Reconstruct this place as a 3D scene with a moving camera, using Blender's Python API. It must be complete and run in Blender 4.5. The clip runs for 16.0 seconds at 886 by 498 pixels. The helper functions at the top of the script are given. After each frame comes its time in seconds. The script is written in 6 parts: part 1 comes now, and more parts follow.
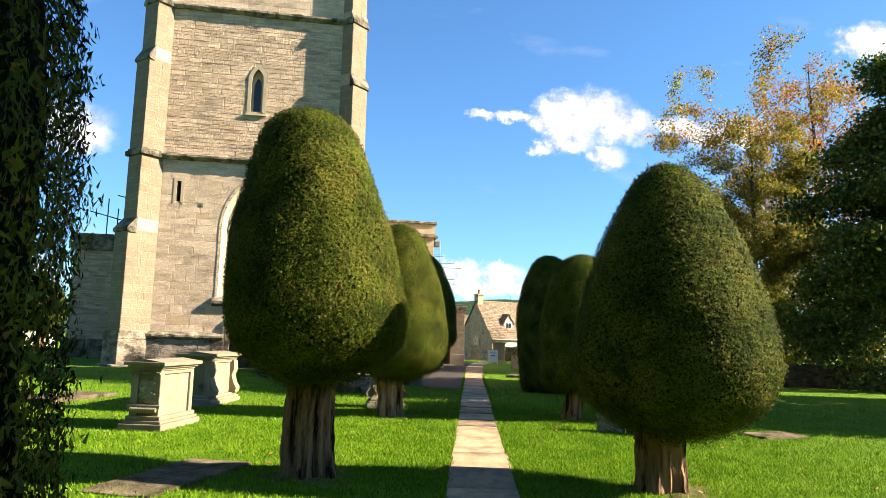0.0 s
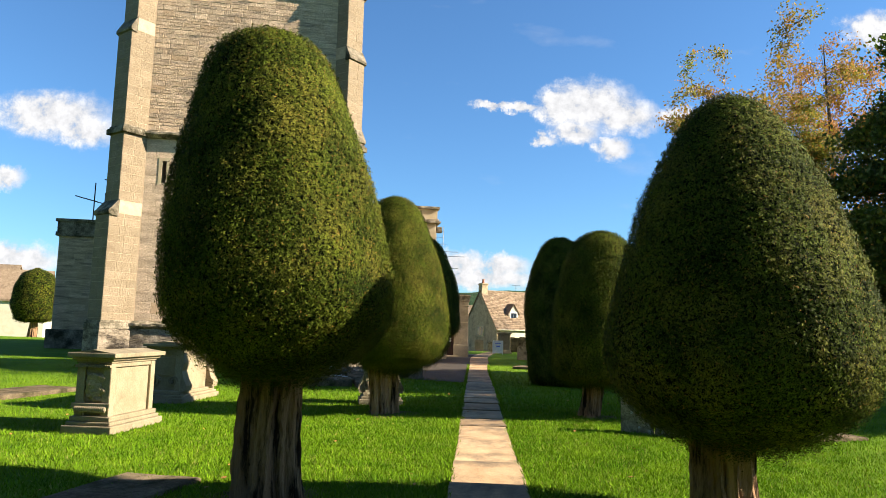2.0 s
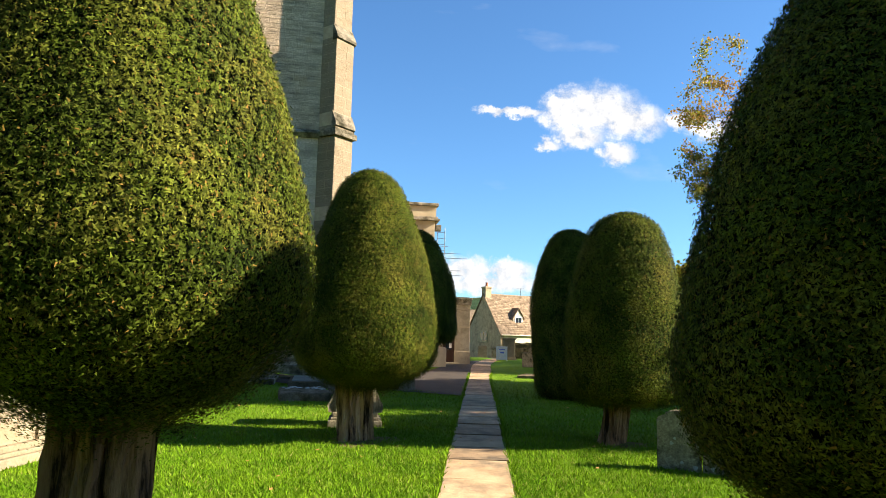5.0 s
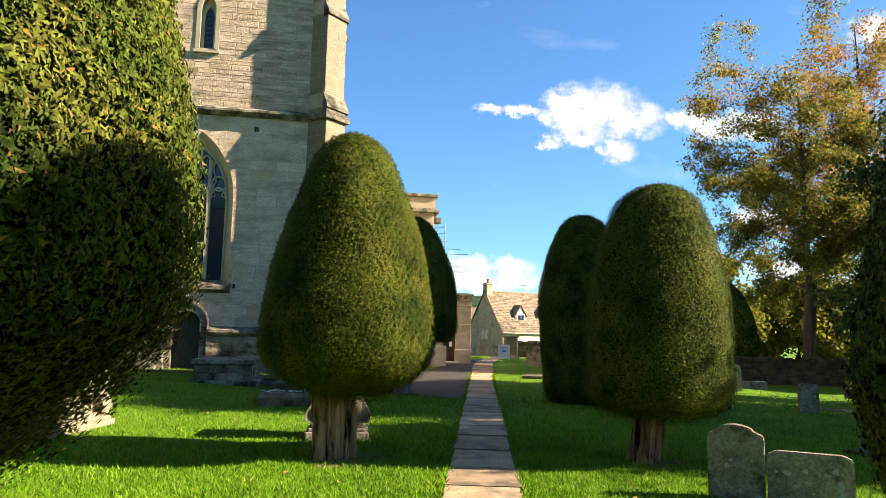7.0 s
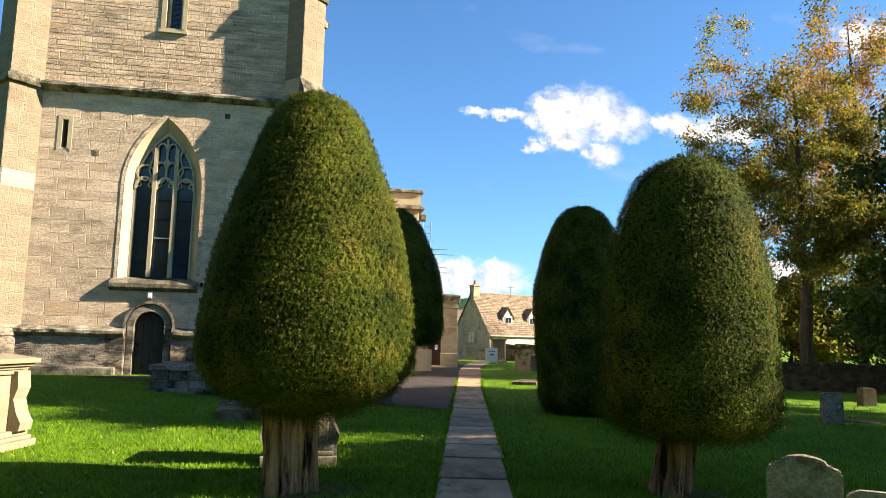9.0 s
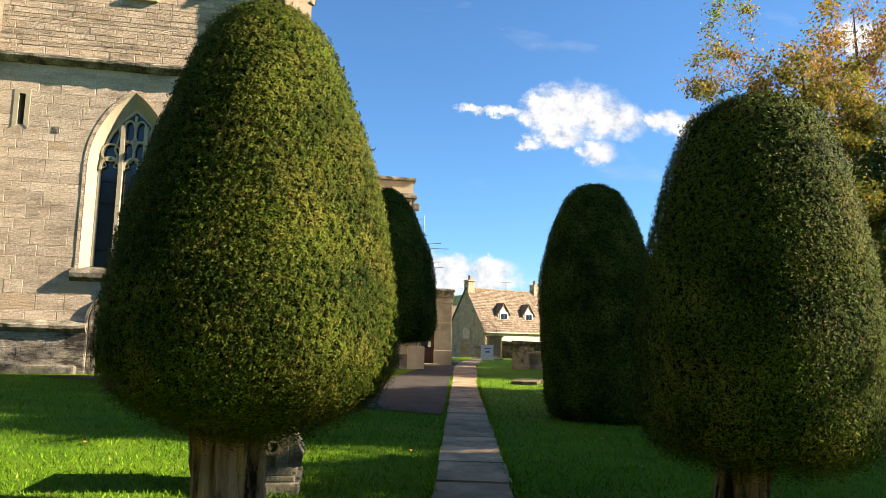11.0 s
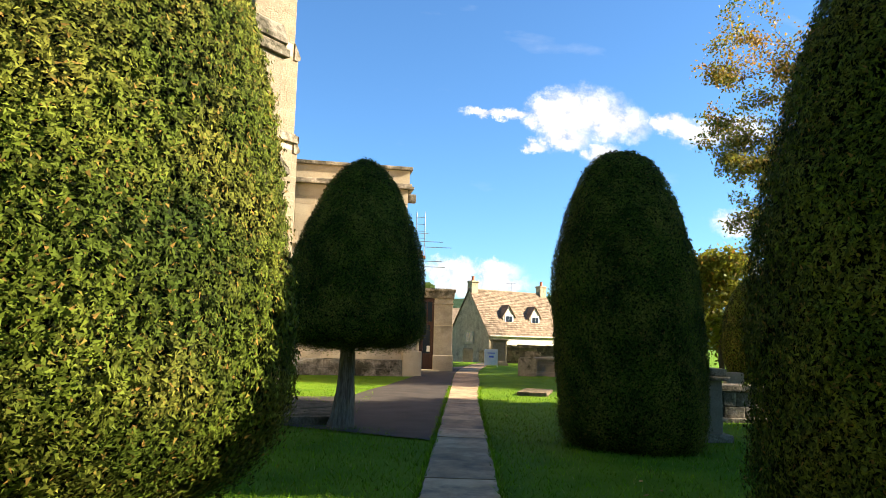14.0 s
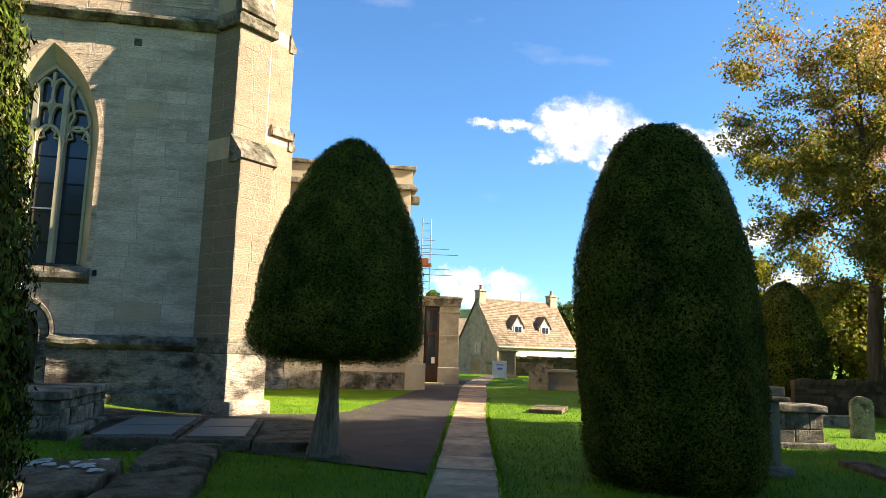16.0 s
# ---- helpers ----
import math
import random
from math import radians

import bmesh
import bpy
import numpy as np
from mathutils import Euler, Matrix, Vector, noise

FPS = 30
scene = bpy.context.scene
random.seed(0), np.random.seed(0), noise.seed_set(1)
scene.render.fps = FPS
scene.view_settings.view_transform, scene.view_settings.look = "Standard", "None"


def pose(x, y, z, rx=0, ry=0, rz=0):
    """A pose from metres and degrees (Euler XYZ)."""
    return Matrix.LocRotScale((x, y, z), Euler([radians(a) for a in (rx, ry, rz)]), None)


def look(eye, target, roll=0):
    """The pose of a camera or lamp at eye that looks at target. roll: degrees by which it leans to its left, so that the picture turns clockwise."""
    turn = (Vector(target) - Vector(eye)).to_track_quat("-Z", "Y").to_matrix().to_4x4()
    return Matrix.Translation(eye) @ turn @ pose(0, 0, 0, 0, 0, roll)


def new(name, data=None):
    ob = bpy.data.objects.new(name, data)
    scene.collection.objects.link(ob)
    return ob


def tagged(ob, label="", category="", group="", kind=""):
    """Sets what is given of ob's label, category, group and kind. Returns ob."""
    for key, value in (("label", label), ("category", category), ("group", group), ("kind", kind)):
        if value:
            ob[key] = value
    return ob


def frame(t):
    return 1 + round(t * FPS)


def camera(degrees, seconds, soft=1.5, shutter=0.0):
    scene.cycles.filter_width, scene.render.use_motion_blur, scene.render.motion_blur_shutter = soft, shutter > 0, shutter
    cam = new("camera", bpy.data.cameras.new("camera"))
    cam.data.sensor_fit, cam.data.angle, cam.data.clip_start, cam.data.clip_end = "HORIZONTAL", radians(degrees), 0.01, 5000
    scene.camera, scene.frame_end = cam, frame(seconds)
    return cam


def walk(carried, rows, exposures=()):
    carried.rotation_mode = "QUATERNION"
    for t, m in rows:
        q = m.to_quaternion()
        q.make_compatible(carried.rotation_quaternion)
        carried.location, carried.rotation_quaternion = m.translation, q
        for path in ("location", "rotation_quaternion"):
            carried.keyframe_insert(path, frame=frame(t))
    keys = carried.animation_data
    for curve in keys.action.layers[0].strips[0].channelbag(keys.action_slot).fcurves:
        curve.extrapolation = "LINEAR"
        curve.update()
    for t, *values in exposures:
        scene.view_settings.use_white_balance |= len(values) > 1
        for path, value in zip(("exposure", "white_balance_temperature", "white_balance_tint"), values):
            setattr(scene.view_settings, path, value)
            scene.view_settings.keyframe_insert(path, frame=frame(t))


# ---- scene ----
cam = camera(64.0, 16.0, soft=0.75)
EXPOSURE = 2.1
METRES, EYE, TILT, LEAN, TURN = 13.9, 1.5, 0.45, 0.0, 0.0
ROWS = [
    (0.0, 0.0, 0.0, 0.0, -0.19, 6.93, -1.59),
    (0.5, 0.0024, 0.0305, -0.0026, -0.08, 6.75, -1.55),
    (1.0, 0.0038, 0.062, -0.0024, 0.1, 6.54, -1.53),
    (1.5, 0.0033, 0.0952, -0.0043, 0.12, 6.35, -1.49),
    (2.0, 0.005, 0.1271, -0.0055, 0.14, 6.23, -1.47),
    (2.5, 0.0085, 0.1606, -0.0047, 0.23, 6.24, -1.41),
    (3.0, 0.0117, 0.1913, -0.0049, 0.32, 6.31, -1.4),
    (3.5, 0.0146, 0.2231, -0.003, 0.42, 6.45, -1.4),
    (4.0, 0.019, 0.2525, -0.0051, 0.53, 6.58, -1.44),
    (6.5, 0.0257, 0.4054, -0.007, 0.53, 6.66, -1.36),
    (7.0, 0.0259, 0.4371, -0.0085, 0.59, 6.51, -1.33),
    (7.5, 0.0261, 0.4657, -0.0074, 0.48, 6.43, -1.26),
    (8.0, 0.0284, 0.4952, -0.0079, 0.19, 6.49, -1.28),
    (8.5, 0.0285, 0.5231, -0.008, -0.18, 6.66, -1.25),
    (9.0, 0.0267, 0.5524, -0.0082, -0.55, 6.75, -1.35),
    (11.5, 0.0306, 0.7127, -0.0119, -1.06, 6.5, -1.4),
    (12.0, 0.0344, 0.744, -0.0097, -1.0, 6.57, -1.39),
    (12.5, 0.0363, 0.777, -0.01, -0.94, 6.58, -1.32),
    (13.0, 0.0392, 0.8078, -0.0104, -0.93, 6.61, -1.43),
    (13.5, 0.0453, 0.8399, -0.0098, -0.76, 6.65, -1.44),
    (14.0, 0.0494, 0.8689, -0.0103, -0.63, 6.76, -1.51),
    (14.5, 0.0513, 0.8986, -0.0087, -0.46, 7.01, -1.52),
    (15.0, 0.0538, 0.9277, -0.0095, -0.31, 7.26, -1.57),
    (15.5, 0.0566, 0.9618, -0.008, -0.21, 7.42, -1.6),
    (16.0, 0.0577, 0.996, -0.0108, 0.01, 7.61, -1.62),
]
walk(cam, [(t, pose(0, 0, EYE, TILT, LEAN, TURN) @ pose(METRES * x, METRES * y, METRES * z, 90 + pitch, roll, yaw)) for t, x, y, z, yaw, pitch, roll in ROWS],
     exposures=[(t, EXPOSURE + e) for t, e in ((0.0, 0.08), (1.0, -0.12), (2.0, -0.25), (3.0, -0.26), (4.0, -0.2), (6.5, 0.06), (8.0, 0.06), (9.0, -0.03), (11.5, -0.14), (12.5, -0.06), (14.0, 0.1), (16.0, 0.12))])

# ---- world, sun ----
SUN_AZ, SUN_EL = radians(91.5), radians(30)      # azimuth clockwise from +y
SUN_DIR = Vector((math.sin(SUN_AZ) * math.cos(SUN_EL), math.cos(SUN_AZ) * math.cos(SUN_EL), math.sin(SUN_EL)))
sun = new("sun", bpy.data.lights.new("sun", "SUN"))
sun.data.energy, sun.data.angle, sun.data.color = 5.0, radians(0.55), (1.0, 0.89, 0.72)
sun.matrix_world = look(SUN_DIR * 200, (0, 0, 0))

# centre x/y, z/y and half sizes of each puff of cloud, in the plane one metre ahead
PUFFS = [
    (0.205, 0.332, 0.061, 0.034), (0.16, 0.33, 0.033, 0.027), (0.251, 0.318, 0.049, 0.024), (0.234, 0.271, 0.024, 0.016),
    (0.181, 0.293, 0.033, 0.016), (0.136, 0.281, 0.016, 0.01), (0.065, 0.329, 0.028, 0.007), (0.102, 0.327, 0.024, 0.007),
    (0.331, 0.319, 0.034, 0.013), (0.38, 0.306, 0.039, 0.016), (0.43, 0.312, 0.045, 0.02), (0.022, 0.096, 0.034, 0.018), (0.078, 0.095, 0.037, 0.016),
    (0.054, 0.077, 0.073, 0.013), (-0.58, 0.3, 0.077, 0.029), (-0.529, 0.278, 0.041, 0.023), (-0.637, 0.204, 0.024, 0.016),
    (-0.609, 0.084, 0.061, 0.023), (0.628, 0.456, 0.049, 0.024), (0.444, 0.175, 0.045, 0.018), (0.486, 0.092, 0.06, 0.03),
]


def make_world():
    world = bpy.data.worlds.new("sky")
    scene.world = world
    world.use_nodes = True
    nt = world.node_tree
    nt.nodes.clear()
    N, L = nt.nodes.new, nt.links.new

    def math_node(op, a, b=None, clamp=False):
        n = N("ShaderNodeMath")
        n.operation, n.use_clamp = op, clamp
        for i, v in enumerate((a, b)):
            if v is None:
                continue
            if isinstance(v, (int, float)):
                n.inputs[i].default_value = v
            else:
                L(v, n.inputs[i])
        return n.outputs[0]

    def vec(op, a, b):
        n = N("ShaderNodeVectorMath")
        n.operation = op
        for i, v in enumerate((a, b)):
            if v is None:
                continue
            if isinstance(v, tuple):
                n.inputs[i].default_value = v
            else:
                L(v, n.inputs[i])
        return n

    sky = N("ShaderNodeTexSky")
    sky.sky_type, sky.sun_disc = "NISHITA", False
    sky.sun_elevation, sky.sun_rotation = SUN_EL, SUN_AZ
    sky.air_density, sky.dust_density, sky.ozone_density = 1.0, 0.35, 2.2
    co = N("ShaderNodeTexCoord").outputs["Generated"]
    sep = N("ShaderNodeSeparateXYZ")
    L(co, sep.inputs[0])
    ahead = math_node("MAXIMUM", sep.outputs[1], 0.02)
    px, pz = math_node("DIVIDE", sep.outputs[0], ahead), math_node("DIVIDE", sep.outputs[2], ahead)
    flat = N("ShaderNodeCombineXYZ")
    L(px, flat.inputs[0]), L(pz, flat.inputs[1])
    big = N("ShaderNodeTexNoise")
    big.inputs["Scale"].default_value, big.inputs["Detail"].default_value, big.inputs["Roughness"].default_value = 40, 9, 0.66
    L(flat.outputs[0], big.inputs["Vector"])
    warp = vec("MULTIPLY_ADD", vec("SUBTRACT", big.outputs["Color"], (0.5, 0.5, 0.5)).outputs[0], (0.05, 0.04, 0))
    L(flat.outputs[0], warp.inputs[2])
    cover = None
    for x, z, a, b in PUFFS:
        d = vec("MULTIPLY", vec("SUBTRACT", warp.outputs[0], (x, z, 0)).outputs[0], (1 / a, 1 / b, 0))
        ln = vec("LENGTH", d.outputs[0], None).outputs[1]
        v = math_node("SUBTRACT", 1.5, ln, True)
        cover = v if cover is None else math_node("MAXIMUM", cover, v)
    fuzz = math_node("MULTIPLY", math_node("SUBTRACT", big.outputs["Fac"], 0.5), 2.6)
    edge = N("ShaderNodeMapRange")
    edge.interpolation_type = "SMOOTHSTEP"
    edge.inputs["From Min"].default_value, edge.inputs["From Max"].default_value = 0.04, 0.95
    L(math_node("ADD", cover, math_node("MULTIPLY", fuzz, cover)), edge.inputs["Value"])
    front = math_node("GREATER_THAN", sep.outputs[1], 0.1)
    mask = math_node("MULTIPLY", edge.outputs[0], front)
    # thin high veil
    veil = N("ShaderNodeTexNoise")
    veil.inputs["Scale"].default_value, veil.inputs["Detail"].default_value = 5, 6
    st = vec("MULTIPLY", flat.outputs[0], (1, 2.6, 1))
    L(st.outputs[0], veil.inputs["Vector"])
    veilm = N("ShaderNodeMapRange")
    veilm.inputs["From Min"].default_value, veilm.inputs["From Max"].default_value, veilm.inputs["To Max"].default_value = 0.6, 0.85, 0.3
    L(veil.outputs["Fac"], veilm.inputs["Value"])
    mask = math_node("MAXIMUM", mask, math_node("MULTIPLY", veilm.outputs[0], front))
    # puffs are shaded a little at the bottom by their own thickness
    tone = N("ShaderNodeMapRange")
    tone.inputs["From Min"].default_value, tone.inputs["From Max"].default_value = 0.3, 0.75
    tone.inputs["To Min"].default_value, tone.inputs["To Max"].default_value = 3.4, 6.2
    L(big.outputs["Fac"], tone.inputs["Value"])
    white = vec("MULTIPLY", tone.outputs[0], (1.0, 1.0, 1.02))
    mix = N("ShaderNodeMix")
    mix.data_type = "RGBA"
    tint = vec("MULTIPLY", sky.outputs[0], SKY_TINT)
    L(mask, mix.inputs["Factor"]), L(tint.outputs[0], mix.inputs["A"]), L(white.outputs[0], mix.inputs["B"])
    bg = N("ShaderNodeBackground")
    bg.inputs["Strength"].default_value = 0.054
    L(mix.outputs["Result"], bg.inputs["Color"])
    L(bg.outputs[0], N("ShaderNodeOutputWorld").inputs[0])


SKY_TINT = (0.51, 0.79, 1.02)
make_world()

# ---- materials ----


def material(name, dark, light, scale=3.0, detail=6, rough=0.85, bump=0.3, bump_scale=40.0, distance=0.01, stain=None, stain_scale=0.6,
             stain_at=(0.55, 0.75), vary=0.0, island=False, hue=None, metal=0.0, stretch=(1, 1, 1), translucent=0.0, spec=0.3, world_space=False, grain=0.5):
    m = bpy.data.materials.new(name)
    m.use_nodes = True
    nt = m.node_tree
    nt.nodes.clear()
    N, L = nt.nodes.new, nt.links.new
    out, bsdf = N("ShaderNodeOutputMaterial"), N("ShaderNodeBsdfPrincipled")
    if world_space:
        co = N("ShaderNodeNewGeometry").outputs["Position"]
    else:
        co = N("ShaderNodeTexCoord").outputs["Object"]
    mp = N("ShaderNodeMapping")
    mp.inputs["Scale"].default_value = stretch
    L(co, mp.inputs["Vector"])
    if vary and not world_space and not island:
        info = N("ShaderNodeObjectInfo")
        off = N("ShaderNodeVectorMath")
        off.operation = "SCALE"
        off.inputs[0].default_value = (13.1, 7.7, 5.3)
        L(info.outputs["Random"], off.inputs["Scale"])
        L(off.outputs[0], mp.inputs["Location"])

    def noise_tex(s, d, r=0.6):
        n = N("ShaderNodeTexNoise")
        n.inputs["Scale"].default_value, n.inputs["Detail"].default_value, n.inputs["Roughness"].default_value = s, d, r
        L(mp.outputs[0], n.inputs["Vector"])
        return n

    def mix(fac, a, b, mode="MIX"):
        n = N("ShaderNodeMix")
        n.data_type, n.blend_type = "RGBA", mode
        for key, v in (("Factor", fac), ("A", a), ("B", b)):
            if isinstance(v, (int, float)):
                n.inputs[key].default_value = v
            elif isinstance(v, tuple):
                n.inputs[key].default_value = (*v, 1)
            else:
                L(v, n.inputs[key])
        return n.outputs["Result"]

    def ranged(v, a, b, c=0.0, d=1.0):
        n = N("ShaderNodeMapRange")
        for i, x in enumerate((a, b, c, d)):
            n.inputs[i + 1].default_value = x
        L(v, n.inputs["Value"])
        return n.outputs[0]

    base = mix(ranged(noise_tex(scale, detail).outputs["Fac"], 0.3, 0.7), dark, light)
    fine = noise_tex(bump_scale, 5, 0.65)
    base = mix(grain, base, mix(ranged(fine.outputs["Fac"], 0.25, 0.75), (0.55, 0.55, 0.55), (1.4, 1.4, 1.4)), "MULTIPLY")
    if stain:
        s = noise_tex(stain_scale, 8, 0.68)
        base = mix(ranged(s.outputs["Fac"], *stain_at), base, stain)
    if vary:
        rnd = N("ShaderNodeNewGeometry").outputs["Random Per Island"] if island else N("ShaderNodeObjectInfo").outputs["Random"]
        base = mix(1.0, base, mix(rnd, (1 - vary,) * 3, (1 + vary,) * 3), "MULTIPLY")
        if hue:
            wn = N("ShaderNodeTexWhiteNoise")
            wn.noise_dimensions = "1D"
            L(rnd, wn.inputs["W"])
            base = mix(ranged(wn.outputs["Value"], hue[1], 1.0), base, hue[0])
    L(base, bsdf.inputs["Base Color"])
    bsdf.inputs["Roughness"].default_value, bsdf.inputs["Metallic"].default_value = rough, metal
    bsdf.inputs["Specular IOR Level"].default_value = spec
    if bump:
        b = N("ShaderNodeBump")
        b.inputs["Strength"].default_value, b.inputs["Distance"].default_value = bump, distance
        L(fine.outputs["Fac"], b.inputs["Height"])
        L(b.outputs[0], bsdf.inputs["Normal"])
    surf = bsdf.outputs[0]
    if translucent:
        tr, ms = N("ShaderNodeBsdfTranslucent"), N("ShaderNodeMixShader")
        L(base, tr.inputs["Color"])
        ms.inputs[0].default_value = translucent
        L(surf, ms.inputs[1]), L(tr.outputs[0], ms.inputs[2])
        surf = ms.outputs[0]
    L(surf, out.inputs[0])
    return m


M_GRASS = material("lawn", (0.06015, 0.1316, 0.002923), (0.1296, 0.2143, 0.006819), 0.9, 8, 0.9, 0.9, 70, 0.04, (0.1018, 0.1657, 0.02923), 1.7, (0.62, 0.85), spec=0.1)
M_BLADE = material("grass_blade", (0.07223, 0.1616, 0.003802), (0.1535, 0.2566, 0.009504), 1.3, 4, 0.85, 0, 30, vary=0.45, island=True, hue=((0.2889, 0.2851, 0.07603), 0.9), translucent=0.2, spec=0.06)
M_PATH = material("path_flagstone", (0.265, 0.168, 0.085), (0.43, 0.295, 0.165), 2.2, 8, 0.85, 0.5, 60, 0.006, (0.11, 0.08, 0.05), 1.4, (0.46, 0.68), vary=0.26, grain=0.7)
M_BED = material("path_bed", (0.05, 0.04, 0.025), (0.1, 0.08, 0.05), 8, 6, 0.95, 0.6, 50, 0.01)
M_TARMAC = material("asphalt", (0.024, 0.018, 0.013), (0.058, 0.045, 0.034), 1.6, 9, 0.85, 0.8, 180, 0.008, (0.1, 0.09, 0.07), 2.5, (0.6, 0.85), spec=0.25)
M_STONE = material("limestone_ashlar", (0.41, 0.294, 0.19), (0.645, 0.4753, 0.325), 2.0, 9, 0.92, 1.0, 14, 0.03, (0.21, 0.1617, 0.1163), 1.1, (0.5, 0.66), vary=0.14, island=True, hue=((0.441, 0.3038, 0.186), 0.9), spec=0.12, stretch=(0.7, 0.7, 5.0), grain=0.95)
# tower limestone again, its colour darkened to tame the sunlit buttress faces
M_BUTT_DIM = material("buttress_limestone_dimmed", (0.2069, 0.1574, 0.1011), (0.2643, 0.2071, 0.1394), 1.3, 9, 0.92, 0.9, 16, 0.04, (0.1725, 0.127, 0.08198), 0.7, (0.55, 0.8), vary=0.07, island=True, spec=0.12, stretch=(1, 1, 2.2), grain=0.7)
M_BLOCK = material("limestone_block", (0.44, 0.325, 0.215), (0.66, 0.5, 0.355), 1.6, 9, 0.92, 0.8, 16, 0.025, (0.25, 0.185, 0.128), 0.9, (0.52, 0.72), vary=0.13, hue=((0.5, 0.345, 0.205), 0.88), spec=0.12, world_space=True, stretch=(0.8, 0.8, 2.6), grain=0.8)
M_ASHLAR = material("limestone_lower_ashlar", (0.44, 0.325, 0.215), (0.66, 0.5, 0.355), 1.6, 9, 0.92, 0.8, 16, 0.025, (0.25, 0.185, 0.128), 0.9, (0.52, 0.72), vary=0.13, island=True, hue=((0.5, 0.345, 0.205), 0.88), spec=0.12, stretch=(0.8, 0.8, 2.6), grain=0.8)
M_PLINTH = material("stained_plinth_block", (0.2, 0.16, 0.115), (0.42, 0.345, 0.255), 1.4, 9, 0.95, 1.0, 12, 0.05, (0.06, 0.048, 0.036), 1.0, (0.46, 0.6), vary=0.2, spec=0.1, world_space=True, stretch=(1, 1, 2.2), grain=0.95)
M_JOINT = material("lime_mortar", (0.37, 0.2755, 0.178), (0.49, 0.3725, 0.248), 6, 6, 0.95, 0.6, 60, 0.01, spec=0.1)
M_DRESSED = material("dressed_limestone", (0.3827, 0.3026, 0.1904), (0.4826, 0.3958, 0.2584), 2.0, 7, 0.9, 0.5, 45, 0.008, (0.3328, 0.2561, 0.1496), 1.2, (0.58, 0.85), vary=0.08, spec=0.15)
M_WARM = material("warm_limestone", (0.34, 0.2635, 0.1615), (0.442, 0.3655, 0.2465), 1.2, 8, 0.9, 0.6, 34, 0.01, (0.306, 0.2465, 0.1615), 0.9, (0.52, 0.8), vary=0.1, island=True, spec=0.15)
M_WEATHER = material("weathered_stone", (0.13, 0.11, 0.078), (0.36, 0.3, 0.22), 3.4, 9, 0.95, 1.0, 20, 0.04, (0.045, 0.04, 0.024), 1.8, (0.43, 0.62), vary=0.2, spec=0.05, grain=0.95)
M_TOMB = material("tomb_limestone", (0.207, 0.1629, 0.09833), (0.2822, 0.2305, 0.1489), 3, 8, 0.92, 0.8, 40, 0.012, (0.1255, 0.1045, 0.06555), 2.2, (0.55, 0.78), vary=0.08, spec=0.15)
M_LICHEN = material("lichened_headstone", (0.18, 0.1485, 0.0945), (0.342, 0.288, 0.1935), 5, 9, 0.95, 1.0, 40, 0.02, (0.0675, 0.0585, 0.0306), 4.0, (0.5, 0.64), vary=0.2, spec=0.05, grain=0.95)
M_LICHENSPOT = material("pale_lichen", (0.3, 0.29, 0.24), (0.46, 0.45, 0.39), 20, 4, 0.95, 0.5, 90, 0.005)
M_LEDGER = material("ledger_stone", (0.085, 0.062, 0.038), (0.2, 0.152, 0.096), 3.5, 9, 0.95, 1.0, 30, 0.03, (0.03604, 0.034, 0.01346), 2.4, (0.46, 0.64), vary=0.25, spec=0.05, grain=0.95)
M_SLATE = material("slate_tablet", (0.065, 0.085, 0.08), (0.11, 0.135, 0.125), 2, 6, 0.6, 0.2, 50, 0.004, vary=0.1)
# yew cores are near-black: the shade between leaves is put into the colour
M_YEWSHADE = material("yew_gap_shade", (0.004, 0.006, 0.002), (0.008, 0.012, 0.003), 6, 6, 0.95, 1.0, 45, 0.05, spec=0.05)
M_YEW = material("yew_leaf", (0.011, 0.022, 0.003), (0.086, 0.106, 0.0095), 1.6, 6, 0.7, 0, 30, stain=(0.145, 0.128, 0.02), stain_scale=2.2, stain_at=(0.48, 0.75), vary=0.7, island=True, hue=((0.2, 0.11, 0.025), 0.94), spec=0.04)
M_BARK = material("yew_bark", (0.2, 0.105, 0.053), (0.42, 0.26, 0.145), 6, 9, 0.95, 1.0, 26, 0.06, (0.022, 0.013, 0.008), 6.5, (0.47, 0.58), stretch=(1, 1, 0.12), vary=0.15, spec=0.1)
M_PALEBARK = material("pale_bark", (0.13, 0.088, 0.055), (0.33, 0.26, 0.185), 5, 9, 0.95, 1.0, 20, 0.04, (0.07, 0.055, 0.04), 3, (0.5, 0.7), stretch=(1, 1, 0.25), spec=0.1)
M_DARKBARK = material("dark_bark", (0.035, 0.027, 0.02), (0.1, 0.08, 0.06), 4, 7, 0.95, 0.8, 20, 0.04, stretch=(1, 1, 0.2), spec=0.1)
M_GREENLEAF = material("green_leaf", (0.026, 0.052, 0.007), (0.08, 0.115, 0.016), 0.5, 4, 0.6, 0, 20, vary=0.5, island=True, hue=((0.187, 0.1445, 0.017), 0.85), translucent=0.25, spec=0.2)
M_TURNLEAF = material("turning_leaf", (0.07, 0.095, 0.011), (0.2, 0.19, 0.024), 0.3, 4, 0.6, 0, 20, vary=0.45, island=True, hue=((0.32, 0.19, 0.03), 0.7), translucent=0.45, spec=0.2)
M_GOLDLEAF = material("autumn_leaf", (0.17, 0.11, 0.013), (0.36, 0.19, 0.028), 0.25, 4, 0.6, 0, 20, stain=(0.1725, 0.184, 0.0207), stain_scale=0.16, stain_at=(0.44, 0.6), vary=0.45, island=True, hue=((0.437, 0.184, 0.046), 0.75), translucent=0.45, spec=0.25)
